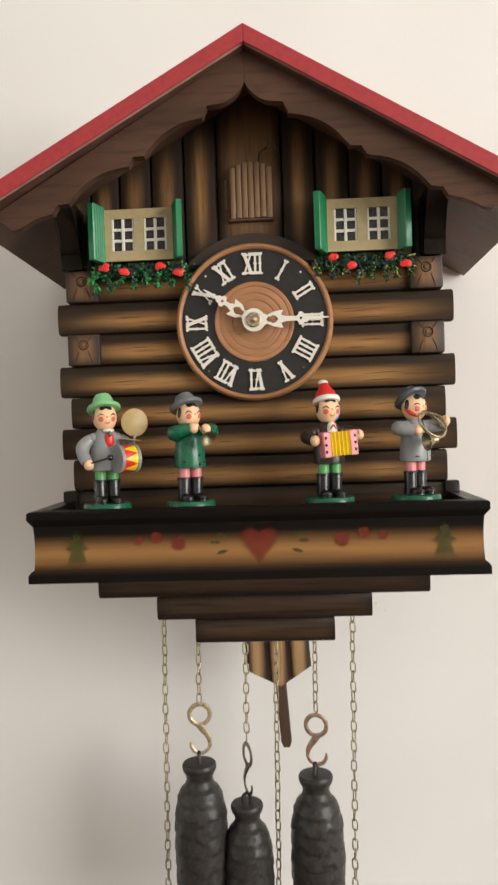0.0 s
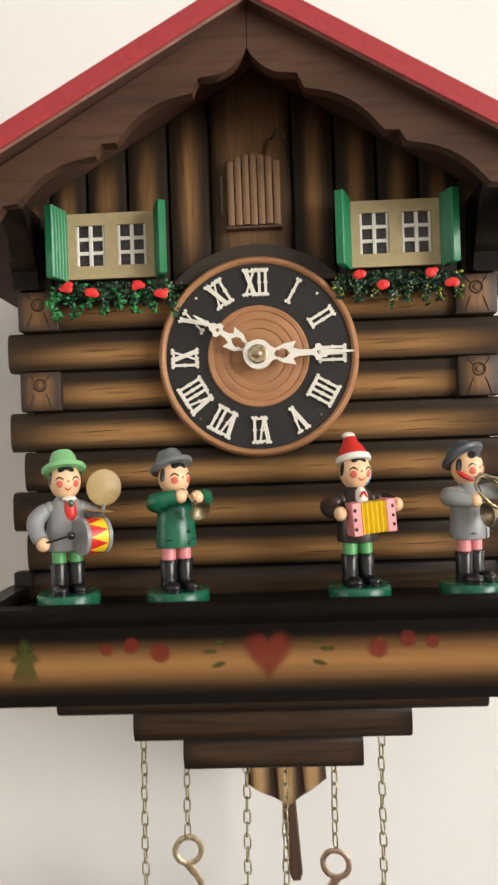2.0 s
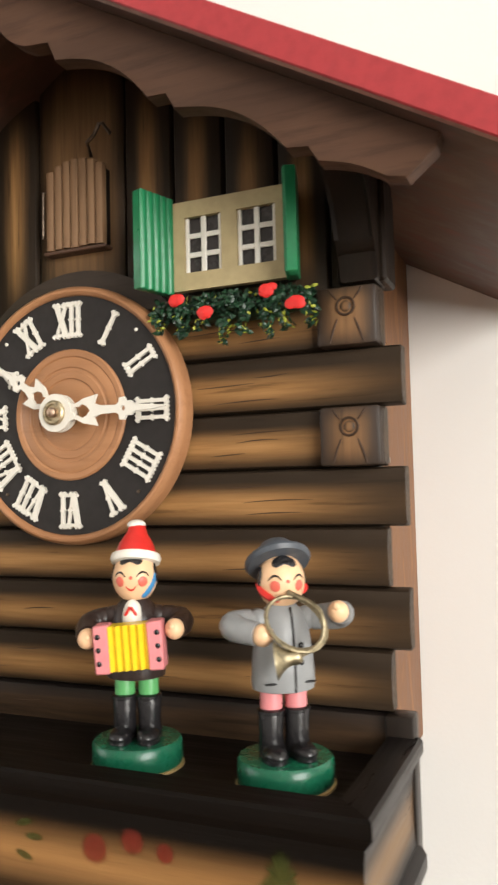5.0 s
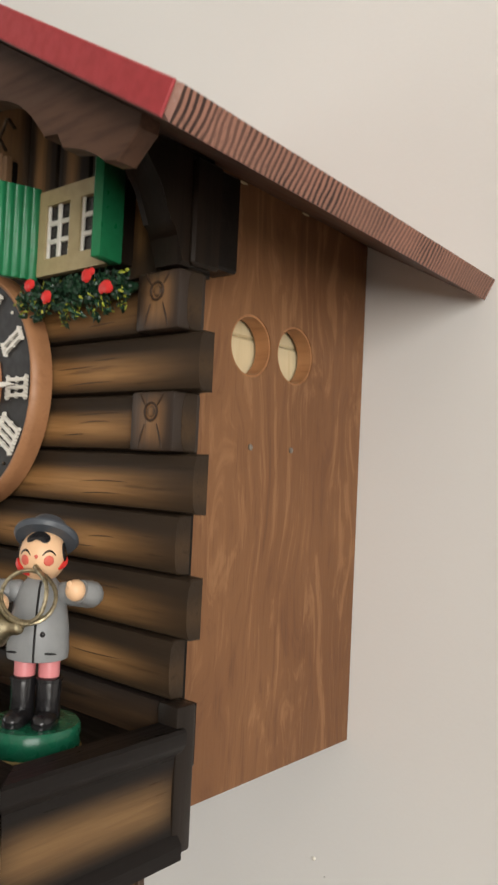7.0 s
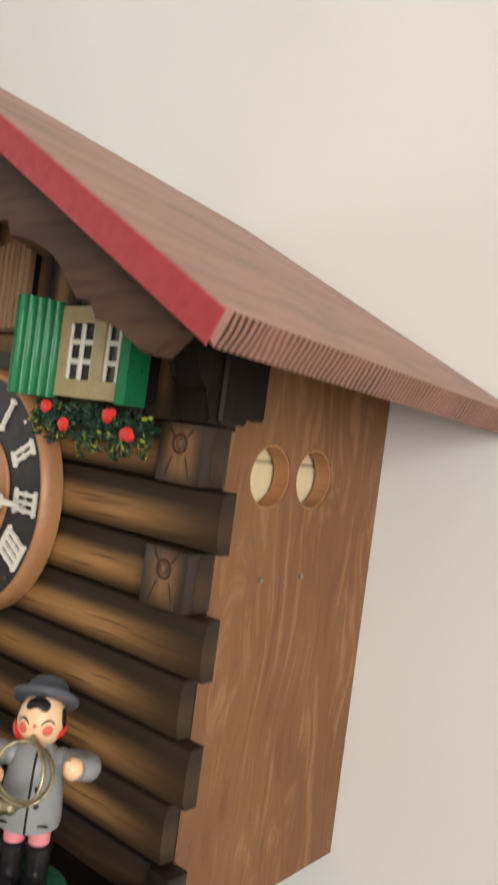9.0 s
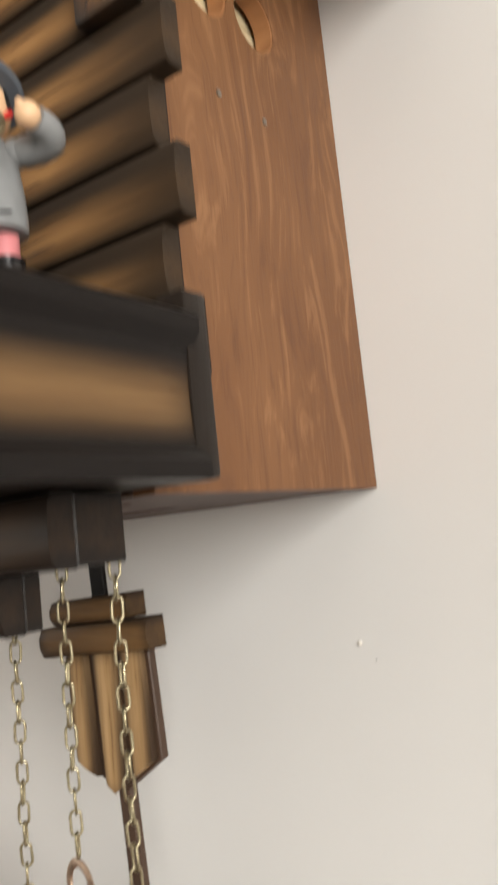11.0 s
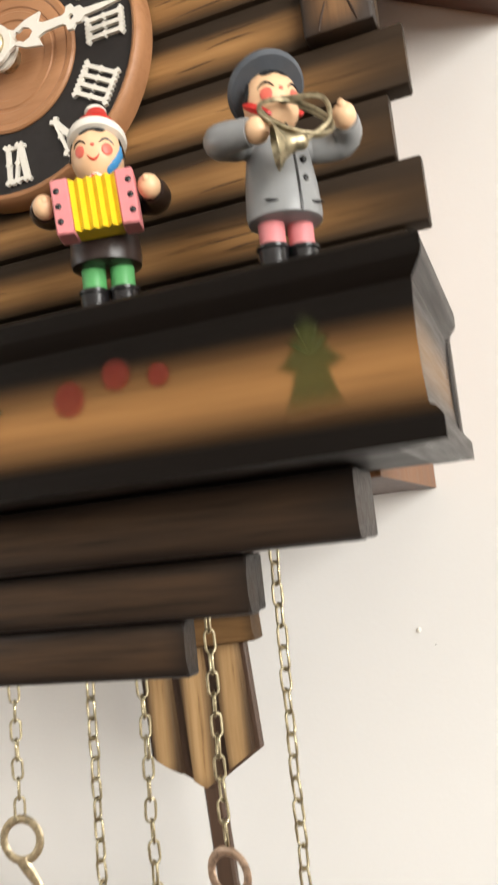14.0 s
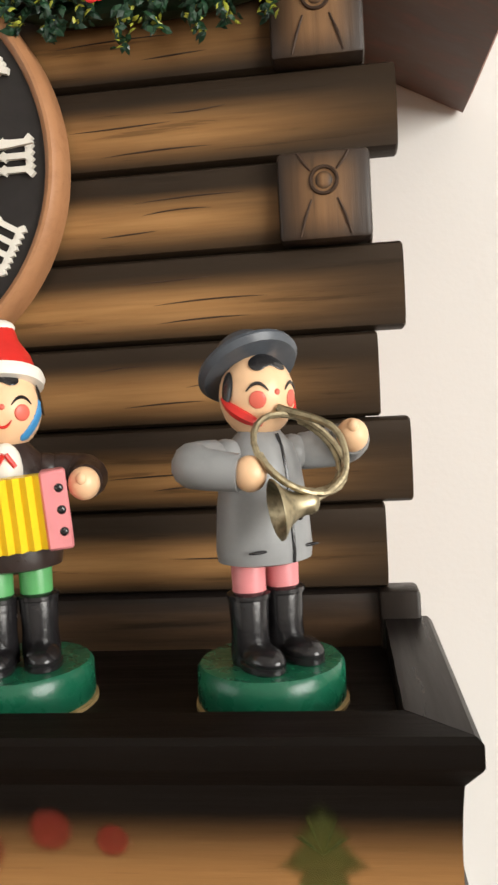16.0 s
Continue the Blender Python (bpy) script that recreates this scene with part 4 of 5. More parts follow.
def chain(x, z_top, z_end, label, seed):
    base = thing("chain", (x, CHAIN_Y, z_top), label, "chain", "clock chains")
    rnd = random.Random(seed)
    lean = rnd.uniform(-25, 25)
    k, z = 0, z_top
    while z > z_end - 1e-6:
        ob = new("link", LINK)
        ob.parent = base
        ob.matrix_parent_inverse = base.matrix_world.inverted()
        ob.matrix_basis = pose(plumb(x, z) + rnd.uniform(-0.0002, 0.0002), CHAIN_Y, z, rnd.uniform(-3, 3), rnd.uniform(-3, 3), lean + 45 + 90 * (k % 2) + rnd.uniform(-10, 10) + k * 0.7)
        k += 1
        z -= PITCH
    return z + PITCH - 0.0037


TOP = 1.456
HOOKS = {1: 1.3418, 2: 1.3130, 4: 1.3330}       # top of each hook's ring
for i, x in enumerate(CHAIN_X):
    if i in HOOKS:
        chain(x, TOP, HOOKS[i] + 0.0032, "pale brass link chain holding a pine cone weight", i)
    else:
        chain(x, TOP, 1.12, "pale brass link chain hanging free below the clock", i)


# ---- weights on s-hooks ----
def hook(x, z_top, turn, material, label):
    R, r2, cz_ = 0.0072, 0.0066, -0.0279
    bm = tube([(R * math.cos(a), 0, -R + R * math.sin(a)) for a in np.linspace(0, 2 * math.pi, 33)[:-1]], 0.0016, 8, True)
    pts, rr = [], []
    p0, p1, p2, p3 = (Vector(p) for p in ((-0.0004, 0, -2 * R + 0.0006), (0.0005, 0, -2 * R - 0.0035), (r2, 0, cz_ + 0.0062), (r2, 0, cz_)))
    for i in range(10):
        t = i / 10
        pts.append((1 - t) ** 3 * p0 + 3 * t * (1 - t) ** 2 * p1 + 3 * t * t * (1 - t) * p2 + t ** 3 * p3)
        rr.append(0.0027 - 0.0012 * t)
    for a in np.linspace(0, -192, 18):
        pts.append((r2 * math.cos(radians(a)), 0, cz_ + r2 * math.sin(radians(a))))
        rr.append(0.0013 if a > -170 else 0.0010)
    tube(pts, rr, 8, False, bm)
    bmesh.ops.scale(bm, vec=(1, 0.48, 1), verts=bm.verts)
    bmesh.ops.transform(bm, matrix=pose(x, CHAIN_Y, z_top, 0, 0, turn), verts=bm.verts)
    ob = part("weight_hook", bm, material)
    return tagged(ob, label, "hook", "weight hooks")


def cast_iron():
    n = Nodes("dark_cast_iron", 0.5, 0.0, 0.1)
    v = n.noise(n.coord("Object"), 420, 5.0, 0.6)
    c = n.mix(n.span(v, 0.35, 0.75), (0.020, 0.018, 0.017), (0.045, 0.038, 0.034))
    c = n.mix(n.math("MULTIPLY", n.span(n.noise(n.coord("Object"), 160, 2.0), 0.62, 0.7), 0.10), c, (0.10, 0.06, 0.04))
    return n.done(c, v, 0.0003, n.span(v, 0.3, 0.8, 0.36, 0.6))


M_IRON = cast_iron()


def weight(x, z_top, scale, turn, seed):
    base = thing("pine_cone_weight", (x, CHAIN_Y, z_top), "dark cast-iron pine cone weight hanging from a chain hook", "clock weight", "pine cone weights")
    n, segs, L = 96, 64, 0.128
    keys = [(0.0, 0.004), (0.02, 0.008), (0.10, 0.0140), (0.30, 0.0180), (0.55, 0.0186), (0.72, 0.0180), (0.81, 0.0164), (0.855, 0.0140), (0.885, 0.0104), (0.915, 0.0091), (0.94, 0.0098), (0.965, 0.0116), (0.985, 0.0121), (1.0, 0.0112)]
    prof = []
    for i in range(n + 1):
        t = i / n                   # 0 at the bottom tip, 1 at the collar
        k = max(q for q in range(len(keys) - 1) if keys[q][0] <= t)
        u = (t - keys[k][0]) / (keys[k + 1][0] - keys[k][0])
        u = u * u * (3 - 2 * u)
        prof.append((keys[k][1] + (keys[k + 1][1] - keys[k][1]) * u, -L + L * t))
    prof.append((0.0, 0.0006))
    prof.insert(0, (0.0, -L - 0.002))
    rnd = random.Random(seed)
    ph = rnd.uniform(0, 6)

    def bumps(a, i):
        t = (i - 1) / n
        if not 0.02 < t < 0.86:
            return 1.0
        row = t * 11.0 + 0.16 * math.sin(5 * a + ph) + 0.10 * math.sin(11 * a + 2 * ph)
        k = math.floor(row)
        u = row - k
        w = 0.5 + 0.5 * math.cos(7 * (a + ph) + math.pi * k + 0.8 * math.sin(3 * a + k))
        rough = 0.005 * math.sin(13 * a + 7.1 * row + ph) + 0.004 * math.sin(23 * a - 11.3 * row)
        return 1 + (0.070 if t < 0.78 else 0.042) * (1 - u) ** 0.7 * (0.40 + 0.60 * w ** 0.7) + rough - 0.03

    m = pose(x, CHAIN_Y, z_top, 0, 0, turn) @ Matrix.Scale(scale, 4)
    part("cone", lathe(prof, segs, m, None, 0, bumps), M_IRON, base)
    loop = [(-0.0030, 0, -0.001), (-0.0031, 0, 0.0035), (-0.0022, 0, 0.0062), (0, 0, 0.0073), (0.0022, 0, 0.0062), (0.0031, 0, 0.0035), (0.0030, 0, -0.001)]
    part("eye_loop", tube(loop, 0.0014, 8, False, None, 0, m @ pose(0, 0, 0, 0, 0, 90)), M_IRON, base, "cast iron hanging loop")


for i, turn, mat_h, sc in ((1, 8, M_BRASS, 1.0), (2, 116, M_SCREW, 0.95), (4, 168, M_COPPER, 1.0)):
    label = {1: "yellow brass s-hook between chain and weight", 2: "dull grey s-hook turned edge-on", 4: "copper-toned brass s-hook between chain and weight"}[i]
    hook(plumb(CHAIN_X[i], HOOKS[i]), HOOKS[i], turn, mat_h, label)
    weight(plumb(CHAIN_X[i], HOOKS[i] - 0.08), HOOKS[i] - 0.0412, sc, turn, 11 + i)

# ---- pendulum ----
PX, PY = -0.020, -0.0600
pend = thing("pendulum", (PX, PY, 1.33), "carved brown wooden leaf pendulum hanging behind the chains", "pendulum")
SWING = Matrix.Translation((-0.008, PY, 1.60)) @ Matrix.Rotation(radians(PEND_ANGLE), 4, "Y") @ Matrix.Translation((0.008, -PY, -1.60))


def swung(name, bm, material, label=""):
    bmesh.ops.transform(bm, matrix=SWING, verts=bm.verts)
    return part(name, bm, material, pend, label)


cx = -0.008
M_BOB = airbrushed("sprayed_pendulum_stain", 0, 2, (0.56, 0.36, 0.175), (0.42, 0.25, 0.110), (0.05, 0.030, 0.018), edge=(0.15, 0.95), ends=(0.75, 1.2))
M_BOBLOG = airbrushed("sprayed_pendulum_log_stain", 2, 0, (0.24, 0.135, 0.055), (0.16, 0.085, 0.034), (0.035, 0.022, 0.014), edge=(0.3, 1.0), ends=(0.8, 1.1))
M_BACK = grained("brown_bob_stain", [(0.085, 0.048, 0.030), (0.065, 0.037, 0.024), (0.045, 0.026, 0.017)], along=2, rough=0.5)
swung("bob_back", prism([(cx - 0.0240, 1.392), (cx - 0.0240, 1.3515), (cx, 1.3375), (cx + 0.0240, 1.3515), (cx + 0.0240, 1.392)], "y", PY - 0.001, PY + 0.003, 0.0005), M_BACK, "dark brown pointed bob board")
for k in (-1, 0, 1):
    mid_x = cx + k * 0.0158
    bm = prism([(mid_x + u, PY - 0.001 + d) for u, d in rounded(0.0060, 0.0, -0.0012, -0.0036)], "z", 1.34, 1.3925)
    for v in bm.verts:
        if v.co.z < 1.36:
            v.co.z = 1.3388 + 0.0140 * abs(v.co.x - cx) / 0.0240
    swung("bob_plank", bm, M_BOB)
for z0, z1, h in ((1.3925, 1.4048, 0.0310), (1.4052, 1.4150, 0.0225)):
    bm = prism([(d, w) for w, d in rounded((z1 - z0) / 2, 0.004, -0.0050, -0.0075)], "x", cx - h, cx + h, 0.0008)
    bmesh.ops.translate(bm, vec=(0, PY - 0.001, (z0 + z1) / 2), verts=bm.verts)
    swung("bob_log", bm, M_BOBLOG)
swung("bob_stem", prism([(cx - 0.0040, 1.3430), (cx - 0.0040, 1.2950), (cx - 0.0022, 1.2905), (cx + 0.0022, 1.2905), (cx + 0.0040, 1.2950), (cx + 0.0040, 1.3430)], "y", PY + 0.0002, PY + 0.0046, 0.0010), M_BACK, "brown flat wooden stem")
swung("hanger", box(cx - 0.0040, cx + 0.0040, PY - 0.0012, PY + 0.0012, 1.4120, 1.4700, 0.0004), M_DARK, "dark flat hanger strip")


# ---- musicians: one plain painted wooden mesh each ----
PAL = [
    painted("skin_toned_paint", (0.80, 0.51, 0.30), 0.4, 0.06),
    painted("gloss_black_paint", (0.012, 0.011, 0.012), 0.18, 0.1, 0.0004, 0.4),
    painted("grey_coat_paint", (0.255, 0.26, 0.262), 0.4, 0.1),
    painted("deep_green_paint", (0.009, 0.118, 0.060), 0.26, 0.14, 0.0004, 0.3),
    painted("light_green_paint", (0.10, 0.36, 0.12), 0.4, 0.1),
    painted("pink_paint", (0.68, 0.235, 0.245), 0.42, 0.08),
    painted("dark_brown_paint", (0.030, 0.018, 0.015), 0.32, 0.12),
    painted("bright_red_paint", (0.60, 0.028, 0.022), 0.38, 0.1),
    painted("white_paint", (0.76, 0.72, 0.64), 0.45, 0.05),
    painted("yellow_paint", (0.80, 0.55, 0.020), 0.4, 0.08),
    metal("dulled_horn_brass", (0.40, 0.34, 0.22), 0.46),
    painted("dark_grey_hat_paint", (0.075, 0.085, 0.100), 0.42, 0.12),
    painted("pale_green_hat_paint", (0.22, 0.50, 0.22), 0.4, 0.1),
    painted("blue_paint", (0.05, 0.24, 0.50), 0.4, 0.1),
    painted("cheek_red_paint", (0.66, 0.13, 0.09), 0.42, 0.06),
    painted("gold_cymbal_paint", (0.40, 0.28, 0.12), 0.55, 0.1),
    painted("mid_grey_hat_paint", (0.145, 0.155, 0.160), 0.42, 0.12),
]
SKIN, BLACK, GREY, GREEN, LGREEN, PINK, BROWN, RED, WHITE, YELLOW, BRASS, DGREY, PGREEN, BLUE, CHEEK, CYMBAL, MGREY = range(17)


def basic(coat, legs):
    """Stand, boots, legs, coat and head; faces -y, stands at z = 0."""
    bm = bmesh.new()
    lathe([(0.0152, 0), (0.0152, 0.0007), (0.0140, 0.0009)], 40, None, bm, CYMBAL)
    lathe([(0.0144, 0.0008), (0.0147, 0.0015), (0.0146, 0.0074), (0.0139, 0.0083), (0, 0.0085)], 40, None, bm, GREEN)
    for s in (-1, 1):
        x = s * 0.0041
        lathe([(0.0038, 0.0080), (0.0040, 0.0105), (0.0037, 0.0145), (0.0040, 0.0205), (0.0037, 0.0219), (0.0030, 0.0221)], 20, Matrix.Translation((x, 0.0005, 0)), bm, BLACK)
        ball((x * 1.10, -0.0046, 0.0102), (0.0037, 0.0056, 0.0027), bm, BLACK, 16)
        lathe([(0.0036, 0.0082), (0.0039, 0.0085), (0.0039, 0.0096), (0.0034, 0.0100)], 16, Matrix.Translation((x * 1.10, -0.0042, 0)) @ Matrix.Diagonal((1, 1.5, 1, 1)), bm, BLACK)
        lathe([(0.0036, 0.0205), (0.0043, 0.0209), (0.0043, 0.0217), (0.0034, 0.0222)], 16, Matrix.Translation((x, 0.0003, 0)), bm, BLACK)
        lathe([(0.0033, 0.0212), (0.0034, 0.0285), (0.0030, 0.0296)], 18, Matrix.Translation((x * 0.95, 0.0003, 0)), bm, legs)
    sq = Matrix.Diagonal((1, 0.88, 1, 1))
    lathe([(0.0078, 0.0274), (0.0095, 0.0279), (0.0098, 0.0300), (0.0093, 0.0375), (0.0082, 0.0450), (0.0068, 0.0494), (0.0048, 0.0515), (0.0036, 0.0530)], 32, sq, bm, coat)
    ball((0, 0, 0.0588), (0.0074, 0.0074, 0.0082), bm, SKIN, 28)
    return bm


def on_head(bm, az, el, size, mat, c=(0, 0, 0.0588)):
    """A flat painted patch on the head at azimuth az (from the front, to the viewer's right) and height el, in degrees."""
    a, e = radians(az), radians(el)
    d = Vector((math.sin(a) * math.cos(e), -math.cos(a) * math.cos(e), math.sin(e)))
    p = Vector(c) + Vector((d.x * 0.0074, d.y * 0.0074, d.z * 0.0082)) * 0.985
    turn = d.to_track_quat("Z", "Y").to_matrix().to_4x4()
    ball(p, (size[0], size[1], 0.00035), bm, mat, 14, None, turn)


def arm(bm, pts, mat, r=(0.0036, 0.0042, 0.0034)):
    """A bent sleeve with a hand at its end."""
    a, b, c = (Vector(p) for p in pts)
    path = []
    for i in range(13):
        t = i / 12
        path.append((1 - t) ** 2 * a + 2 * t * (1 - t) * (b * 1.35 - (a + c) * 0.175) + t * t * c)
    rr = [(r[0] + (r[1] - r[0]) * min(1, t * 2) if t < 0.5 else r[1] + (r[2] - r[1]) * (t - 0.5) * 2) for t in (i / 12 for i in range(13))]
    rr[0] = 0.0022
    tube(path, rr, 14, False, bm, mat)
    ball(a, 0.0036, bm, mat, 12)
    d = (path[-1] - path[-3]).normalized()
    ball(c + d * 0.0020, (0.0031, 0.0031, 0.0032), bm, SKIN, 16)
    ball(c + d * 0.0044 + Vector((0, 0, 0.0012)), (0.0011, 0.0011, 0.0013), bm, SKIN, 10)


def line_on_head(bm, angles, r, mat):
    """A painted stroke on the head through (azimuth, height) pairs in degrees."""
    pts = []
    for az, el in angles:
        a, e = radians(az), radians(el)
        pts.append((0.00745 * math.sin(a) * math.cos(e), -0.00745 * math.cos(a) * math.cos(e), 0.0588 + 0.00825 * math.sin(e)))
    n = len(pts) - 1
    tube(pts, [r * (0.35 + 0.65 * math.sin(math.pi * i / n)) for i in range(n + 1)], 6, False, bm, mat)


def face_marks(bm, smile=False, az=0):
    """Cheeks, lashes, nose and fringe, turned to the side by az degrees."""
    for side in (-1, 1):
        on_head(bm, az + side * 31, -6, (0.00165, 0.00165), CHEEK)
        line_on_head(bm, [(az + side * (31 + 5.5 * k), 15.0 - 1.1 * k * k) for k in np.linspace(-3, 3, 13)], 0.00036, BLACK)
        on_head(bm, az + side * 82, 10, (0.0016, 0.0032), BLACK)
    on_head(bm, az, 3, (0.0006, 0.0006), CHEEK)
    for k in range(-3, 4):
        on_head(bm, az - 4 + 8.0 * k, 53 - 0.8 * k * k, (0.0017, 0.0020), BLACK)
    if smile:
        line_on_head(bm, [(az + 4.5 * k, -25 + 1.1 * k * k) for k in np.linspace(-3, 3, 11)], 0.00034, RED)


def brim_hat(bm, mat, tilt, crown=0.0085, az=0):
    m = Matrix.Rotation(radians(az), 4, "Z") @ Matrix.Translation((0, 0.0010 - tilt * 0.00004, 0.0640)) @ Matrix.Rotation(radians(tilt), 4, "X")
    lathe([(0.0070, -0.0012), (0.0096, -0.0010), (0.0104, 0.0002), (0.0102, 0.0010), (0.0090, 0.0012), (0.0074, 0.0014), (0.0066, 0.0030), (0.0060, crown * 0.75), (0.0048, crown), (0.0, crown + 0.0002)], 32, m, bm, mat)


def place_doll(bm, x, y, turn, label):
    bmesh.ops.transform(bm, matrix=pose(x, y, 1.4821, 0, 0, turn) @ Matrix.Diagonal((1.0, 1.0, 1.03, 1)), verts=bm.verts)
    ob = part("musician_figurine", bm, PAL, smooth=40)
    return tagged(ob, label, "figurine", "musicians on the shelf")


# drummer
bm = basic(GREY, LGREEN)
face_marks(bm, True)
brim_hat(bm, PGREEN, -24)
ball((0.0008, -0.0062, 0.0455), (0.0030, 0.0020, 0.0058), bm, RED, 16)
ball((0.0006, -0.0060, 0.0512), (0.0034, 0.0024, 0.0014), bm, WHITE, 14)
ball((0.0008, -0.0080, 0.0492), (0.0012, 0.0008, 0.0018), bm, GREEN, 10)
arm(bm, [(-0.0072, 0.0005, 0.0465), (-0.0160, 0.0012, 0.0420), (-0.0128, -0.0058, 0.0330)], GREY)
arm(bm, [(0.0072, 0.0005, 0.0465), (0.0130, -0.0010, 0.0430), (0.0140, -0.0080, 0.0400)], GREY)
md = Matrix.Translation((0.0092, -0.0125, 0.0345)) @ Matrix.Scale(1.24, 4) @ Matrix.Rotation(radians(24), 4, "Z") @ Matrix.Rotation(radians(90), 4, "Y") @ Matrix.Rotation(radians(10), 4, "X")
lathe([(0.0, -0.0052), (0.0066, -0.0052), (0.0068, -0.0050), (0.0068, -0.0036), (0.0064, -0.0036)], 32, md, bm, GREY)
lathe([(0.0064, -0.0036), (0.0064, 0.0036)], 32, md, bm, YELLOW)
lathe([(0.0064, 0.0036), (0.0068, 0.0036), (0.0068, 0.0050), (0.0066, 0.0052), (0.0, 0.0052)], 32, md, bm, GREY)
for k in range(8):
    a0, a1 = 2 * math.pi * k / 8, 2 * math.pi * (k + 1) / 8
    am = (a0 + a1) / 2
    P = lambda a, h: bm.verts.new(md @ Vector((0.00652 * math.cos(a), 0.00652 * math.sin(a), h)))
    for tri in ((P(a0, -0.0035), P((a0 + am) / 2, -0.0035), P((a0 + am) / 2, 0.0)), (P((a0 + am) / 2, -0.0035), P(am, -0.0035), P(am, 0.0034), P((a0 + am) / 2, 0.0)), (P(am, -0.0035), P((am + a1) / 2, -0.0035), P((am + a1) / 2, 0.0), P(am, 0.0034)), (P((am + a1) / 2, -0.0035), P(a1, -0.0035), P((am + a1) / 2, 0.0))):
        f = bm.faces.new(tri)
        f.material_index = RED
lathe([(0, -0.0004), (0.0060, -0.0003), (0.0074, 0.0000), (0.0060, 0.0004), (0, 0.0005)], 32, Matrix.Translation((0.0130, -0.0095, 0.0452)) @ Matrix.Rotation(radians(6), 4, "Y"), bm, CYMBAL)
lathe([(0, -0.0004), (0.0066, -0.0004), (0.0076, 0.0000), (0.0066, 0.0004), (0, 0.0005)], 32, Matrix.Translation((0.0168, -0.0065, 0.0555)) @ Matrix.Scale(1.1, 4) @ Matrix.Rotation(radians(90), 4, "X"), bm, CYMBAL)
tube([(0.0150, -0.0075, 0.0400), (0.0165, -0.0068, 0.0480)], 0.0008, 8, False, bm, GREY)
tube([(-0.0128, -0.0085, 0.0320), (-0.0010, -0.0150, 0.0355)], 0.0005, 8, False, bm, BLACK)
ball((-0.0010, -0.0150, 0.0355), 0.0019, bm, BLACK, 14)
place_doll(bm, -0.0915, -0.1720, 26, "painted wooden drummer figurine in grey coat and light green hat")

# trumpeter
bm = basic(GREEN, PINK)
face_marks(bm, False, 10)
brim_hat(bm, MGREY, -26, 0.0072, 10)
arm(bm, [(-0.0074, 0.0000, 0.0465), (-0.0140, -0.0040, 0.0488), (-0.0035, -0.0095, 0.0506)], GREEN)
arm(bm, [(0.0074, 0.0000, 0.0465), (0.0155, -0.0045, 0.0495), (0.0076, -0.0105, 0.0500)], GREEN)
tube([(0, -0.0078, 0.0540), (0.0014, -0.0112, 0.0518), (0.0030, -0.0145, 0.0482)], 0.0007, 8, False, bm, BRASS)
lathe([(0.0008, 0), (0.0012, 0.0025), (0.0024, 0.0050), (0.0046, 0.0066), (0.0043, 0.0066), (0.0020, 0.0048), (0.0, 0.0030)], 24, Matrix.Translation((0.0034, -0.0142, 0.0486)) @ Matrix.Rotation(radians(124), 4, "X") @ Matrix.Scale(1.1, 4), bm, BRASS)
for z in (0.0300, 0.0350):
    ball((0.0028, -0.0082, z), (0.0009, 0.0006, 0.0009), bm, BLACK, 10)
for s in (-1, 1):
    ball((s * 0.0056, -0.0070, 0.0315), (0.0024, 0.0006, 0.00035), bm, BLACK, 10)
place_doll(bm, -0.0400, -0.1720, 31, "painted wooden trumpeter figurine in green coat and grey hat")

# accordion player
bm = basic(BROWN, LGREEN)
face_marks(bm, True)
for q in range(8):
    on_head(bm, 76 - 4.2 * q, 4 - 6.5 * q, (0.0013, 0.0013), BLUE)
for q in (1, 3, 5, 7):
    on_head(bm, 74 - 4.2 * q, 4 - 6.5 * q, (0.0003, 0.0005), WHITE)
m = Matrix.Translation((0, 0.0016, 0.0642)) @ Matrix.Rotation(radians(-19), 4, "X")
lathe([(0.0066, -0.0016), (0.0080, -0.0012), (0.0084, 0.0002), (0.0080, 0.0014), (0.0068, 0.0018)], 32, m, bm, WHITE)
lathe([(0.0070, 0.0014), (0.0058, 0.0050), (0.0036, 0.0085), (0.0028, 0.0110), (0.0, 0.0118)], 28, m, bm, RED)
ball(m @ Vector((-0.0003, 0, 0.0116)), (0.0032, 0.0032, 0.0018), bm, WHITE, 16)
ball((0, -0.0050, 0.0462), (0.0034, 0.0034, 0.0062), bm, WHITE, 16)
for s in (-1, 1):
    tube([(s * 0.0002, -0.0084, 0.0503), (s * 0.0018, -0.0078, 0.0478)], 0.0005, 8, False, bm, RED)
arm(bm, [(-0.0074, 0.0004, 0.0462), (-0.0162, 0.0004, 0.0440), (-0.0138, -0.0095, 0.0418)], BROWN)
arm(bm, [(0.0074, 0.0004, 0.0462), (0.0166, 0.0004, 0.0450), (0.0150, -0.0095, 0.0442)], BROWN)
old = set(bm.verts)
zig = []
for i in range(11):
    zig.append((-0.0064 + 0.00128 * i, -0.0168 + (0.0014 if i % 2 else 0.0)))
zig += [(0.0064, -0.0095), (-0.0064, -0.0095)]
before = set(bm.faces)
prism(zig, "z", 0.0315, 0.0460, 0, bm)
for f in set(bm.faces) - before:
    f.material_index = YELLOW
for s in (-1, 1):
    before = set(bm.faces)
    box(s * 0.0090 - 0.0026, s * 0.0090 + 0.0026, -0.0168, -0.0092, 0.0310, 0.0466, 0.0005, bm)
    for f in set(bm.faces) - before:
        f.material_index = PINK
    for z in (0.0345, 0.0388, 0.0431):
        ball((s * 0.0100, -0.0168, z), (0.0009, 0.0004, 0.0009), bm, BLACK, 10)
moved = set(bm.verts) - old
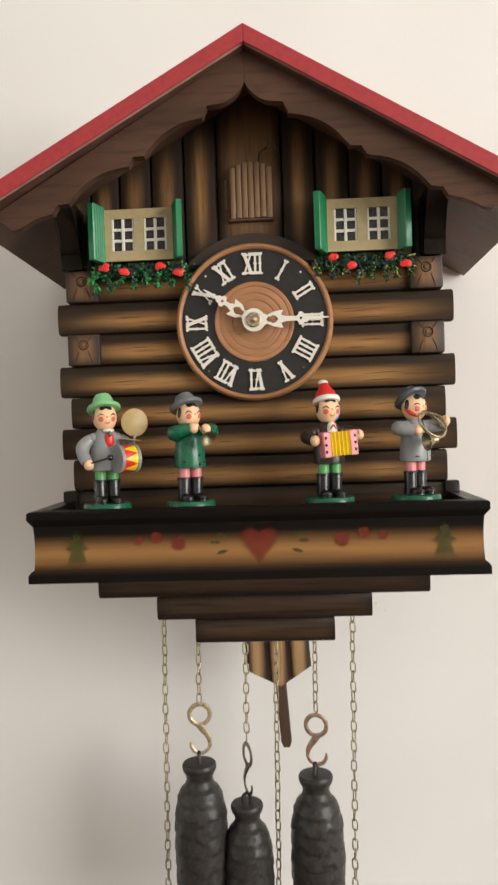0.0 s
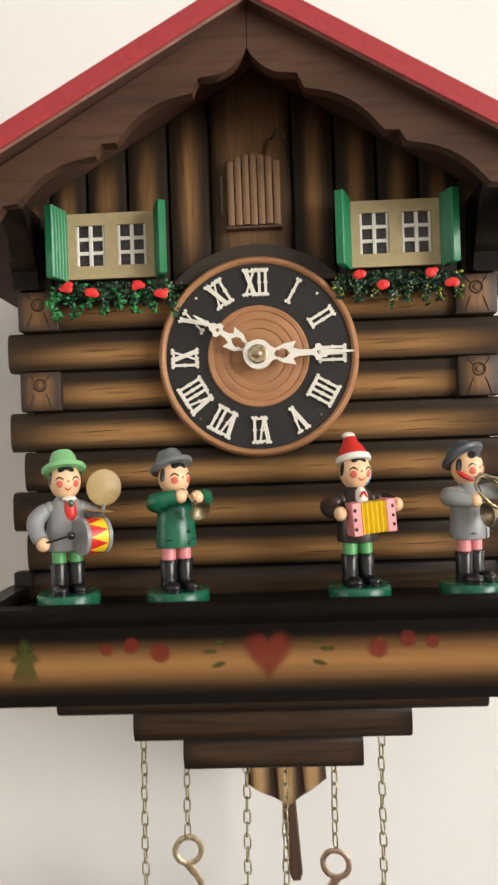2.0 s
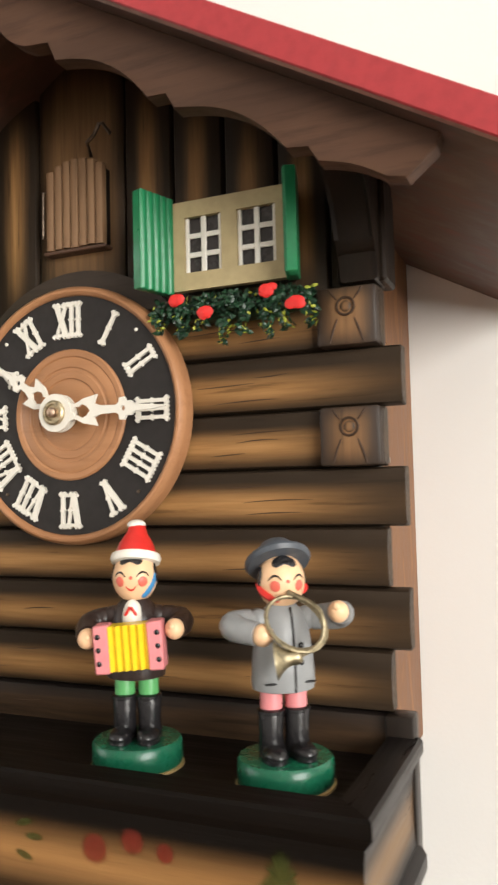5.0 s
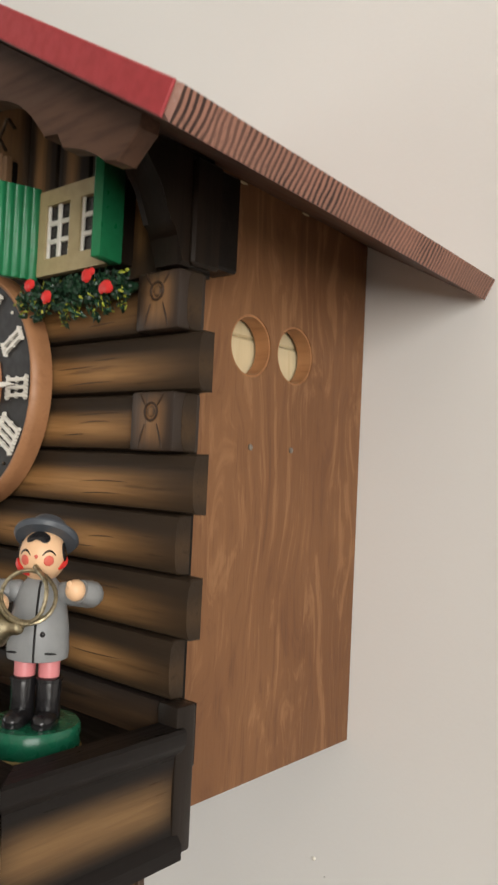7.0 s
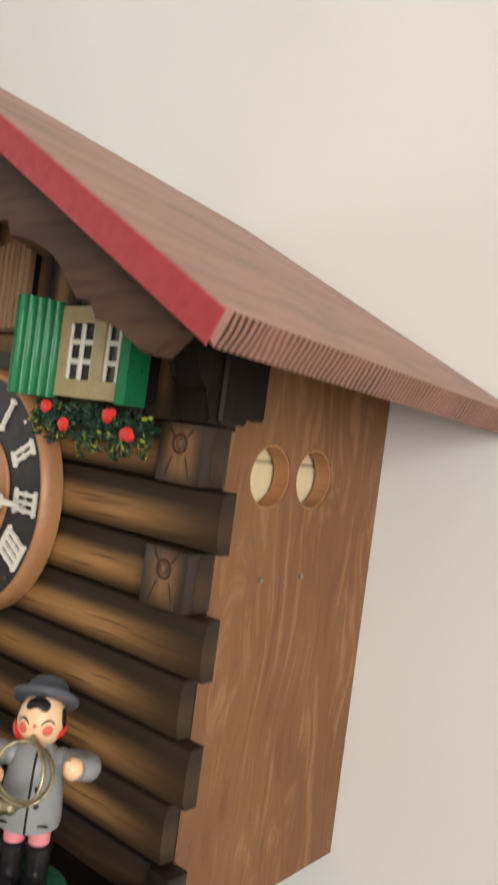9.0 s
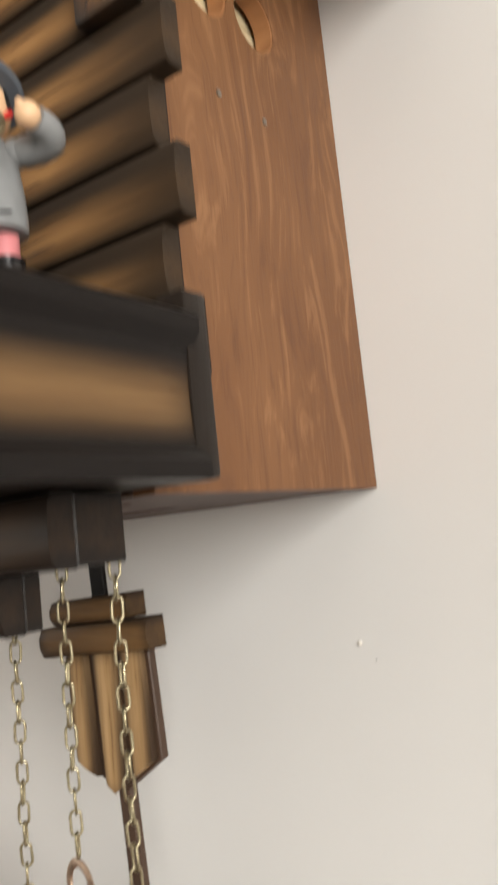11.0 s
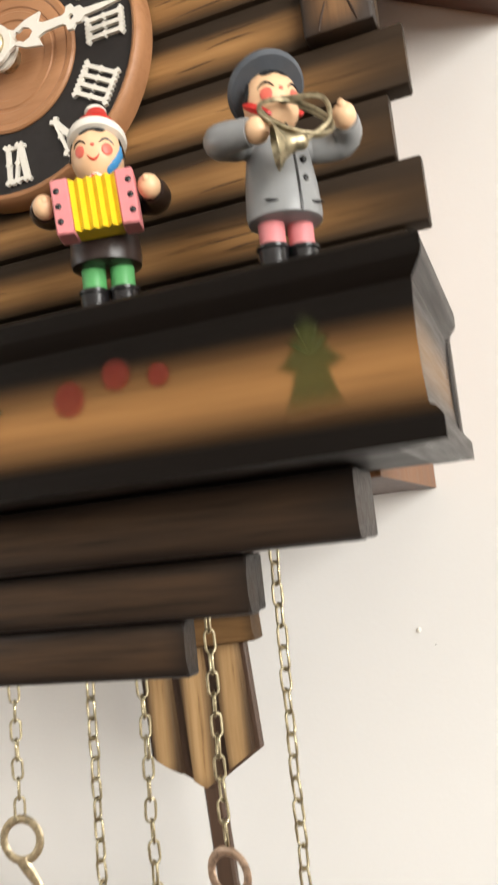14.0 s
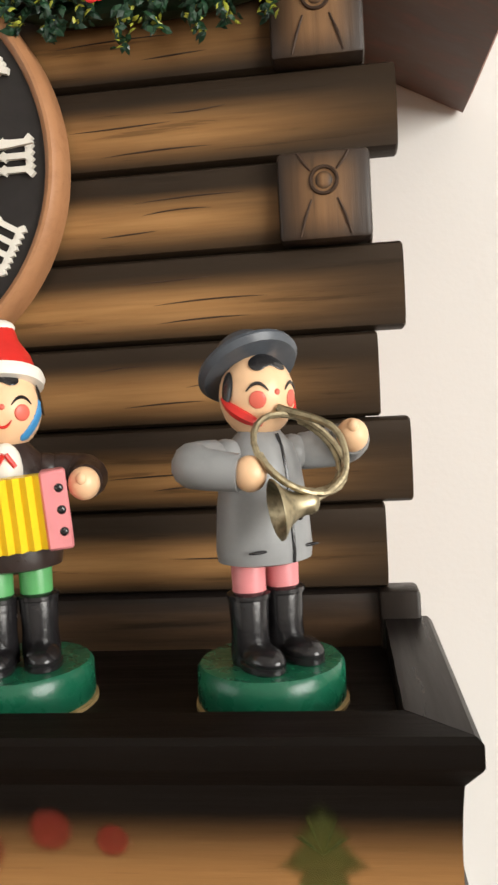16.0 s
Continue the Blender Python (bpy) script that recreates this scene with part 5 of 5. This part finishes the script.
tilt = Matrix.Translation((0.0008, 0, 0.0390 + 0.0006)) @ Matrix.Rotation(radians(-4), 4, "Y") @ Matrix.Diagonal((0.93, 1, 0.93, 1)) @ Matrix.Translation((0, 0, -0.0390))
bmesh.ops.transform(bm, matrix=tilt, verts=list(moved))
place_doll(bm, 0.0445, -0.1720, 20, "painted wooden accordion player figurine in red and white cap")

# horn player
bm = basic(GREY, PINK)
face_marks(bm)
line_on_head(bm, [(-94 + 7.6 * q, -2 - 5.4 * q + 0.12 * q * q) for q in range(10)], 0.0013, RED)
line_on_head(bm, [(94 - 6.0 * q, -2 - 5.4 * q + 0.12 * q * q) for q in range(6)], 0.0011, RED)
for q in range(5):
    on_head(bm, -84 + 12 * q, -12 - 7.0 * q + 0.4 * q * q, (0.00030, 0.00036), WHITE)
brim_hat(bm, DGREY, -36, 0.0058)
arm(bm, [(-0.0076, 0.0000, 0.0475), (-0.0190, -0.0010, 0.0470), (-0.0108, -0.0100, 0.0455)], GREY)
arm(bm, [(0.0076, 0.0000, 0.0475), (0.0190, -0.0030, 0.0480), (0.0150, -0.0100, 0.0500)], GREY)
hp = []
for i in range(49):
    a = radians(65 - 15 * i)
    k = i / 48
    u, w = (0.0083 + 0.0006 * k) * math.cos(a), (0.0080 + 0.0006 * k) * math.sin(a)
    hp.append((0.0001 + u, -0.0122 - 0.0024 * k + 0.55 * w - 0.10 * u, 0.0470 + 0.82 * w - 0.12 * u))
hp = [(x, y, z + 0.0013) for x, y, z in hp[:41]]
tube(hp, 0.00062, 8, False, bm, BRASS)
knots = [Vector(p) for p in ((-0.0020, -0.0040, 0.0580), (0.0, -0.0072, 0.0561), (0.0062, -0.0160, 0.0522), (0.0058, -0.0190, 0.0445), (-0.0008, -0.0177, 0.0400), (-0.0060, -0.0160, 0.0390))]
lead = []
for p0, p1, p2, p3 in zip(knots, knots[1:], knots[2:], knots[3:]):
    for t in np.linspace(0, 1, 9)[:-1]:
        lead.append(0.5 * (2 * p1 + (p2 - p0) * t + (2 * p0 - 5 * p1 + 4 * p2 - p3) * t * t + (3 * p1 - p0 - 3 * p2 + p3) * t ** 3))
tube(lead, [0.0010 - 0.00036 * min(1, i / 8) for i in range(len(lead))], 8, False, bm, BRASS)
bell = Matrix.Translation((-0.0006, -0.0178, 0.0400)) @ Vector((-0.925, 0.278, -0.12)).to_track_quat("Z", "Y").to_matrix().to_4x4()
lathe([(0.0009, -0.0010), (0.0017, -0.0004), (0.0021, 0.0006), (0.0020, 0.0018), (0.0024, 0.0034), (0.0034, 0.0050), (0.0053, 0.0066), (0.0054, 0.0069), (0.0050, 0.0069), (0.0030, 0.0050), (0.0, 0.0030)], 28, bell, bm, BRASS)
tube([(0.0012, -0.0046, 0.0515), (0.0012, -0.0060, 0.0490), (0.0012, -0.0071, 0.0450), (0.0012, -0.0081, 0.0375), (0.0012, -0.0086, 0.0298), (0.0012, -0.0083, 0.0280)], 0.00040, 6, False, bm, BLACK)
for z in (0.0410, 0.0362):
    ball((0.0034, -0.0076, z), (0.0009, 0.0006, 0.0009), bm, BLACK, 10)
for s in (-1, 1):
    ball((s * 0.0056, -0.0072, 0.0305), (0.0024, 0.0006, 0.00035), bm, BLACK, 10)
place_doll(bm, 0.0960, -0.1720, 38, "painted wooden horn player figurine in grey coat and hat")
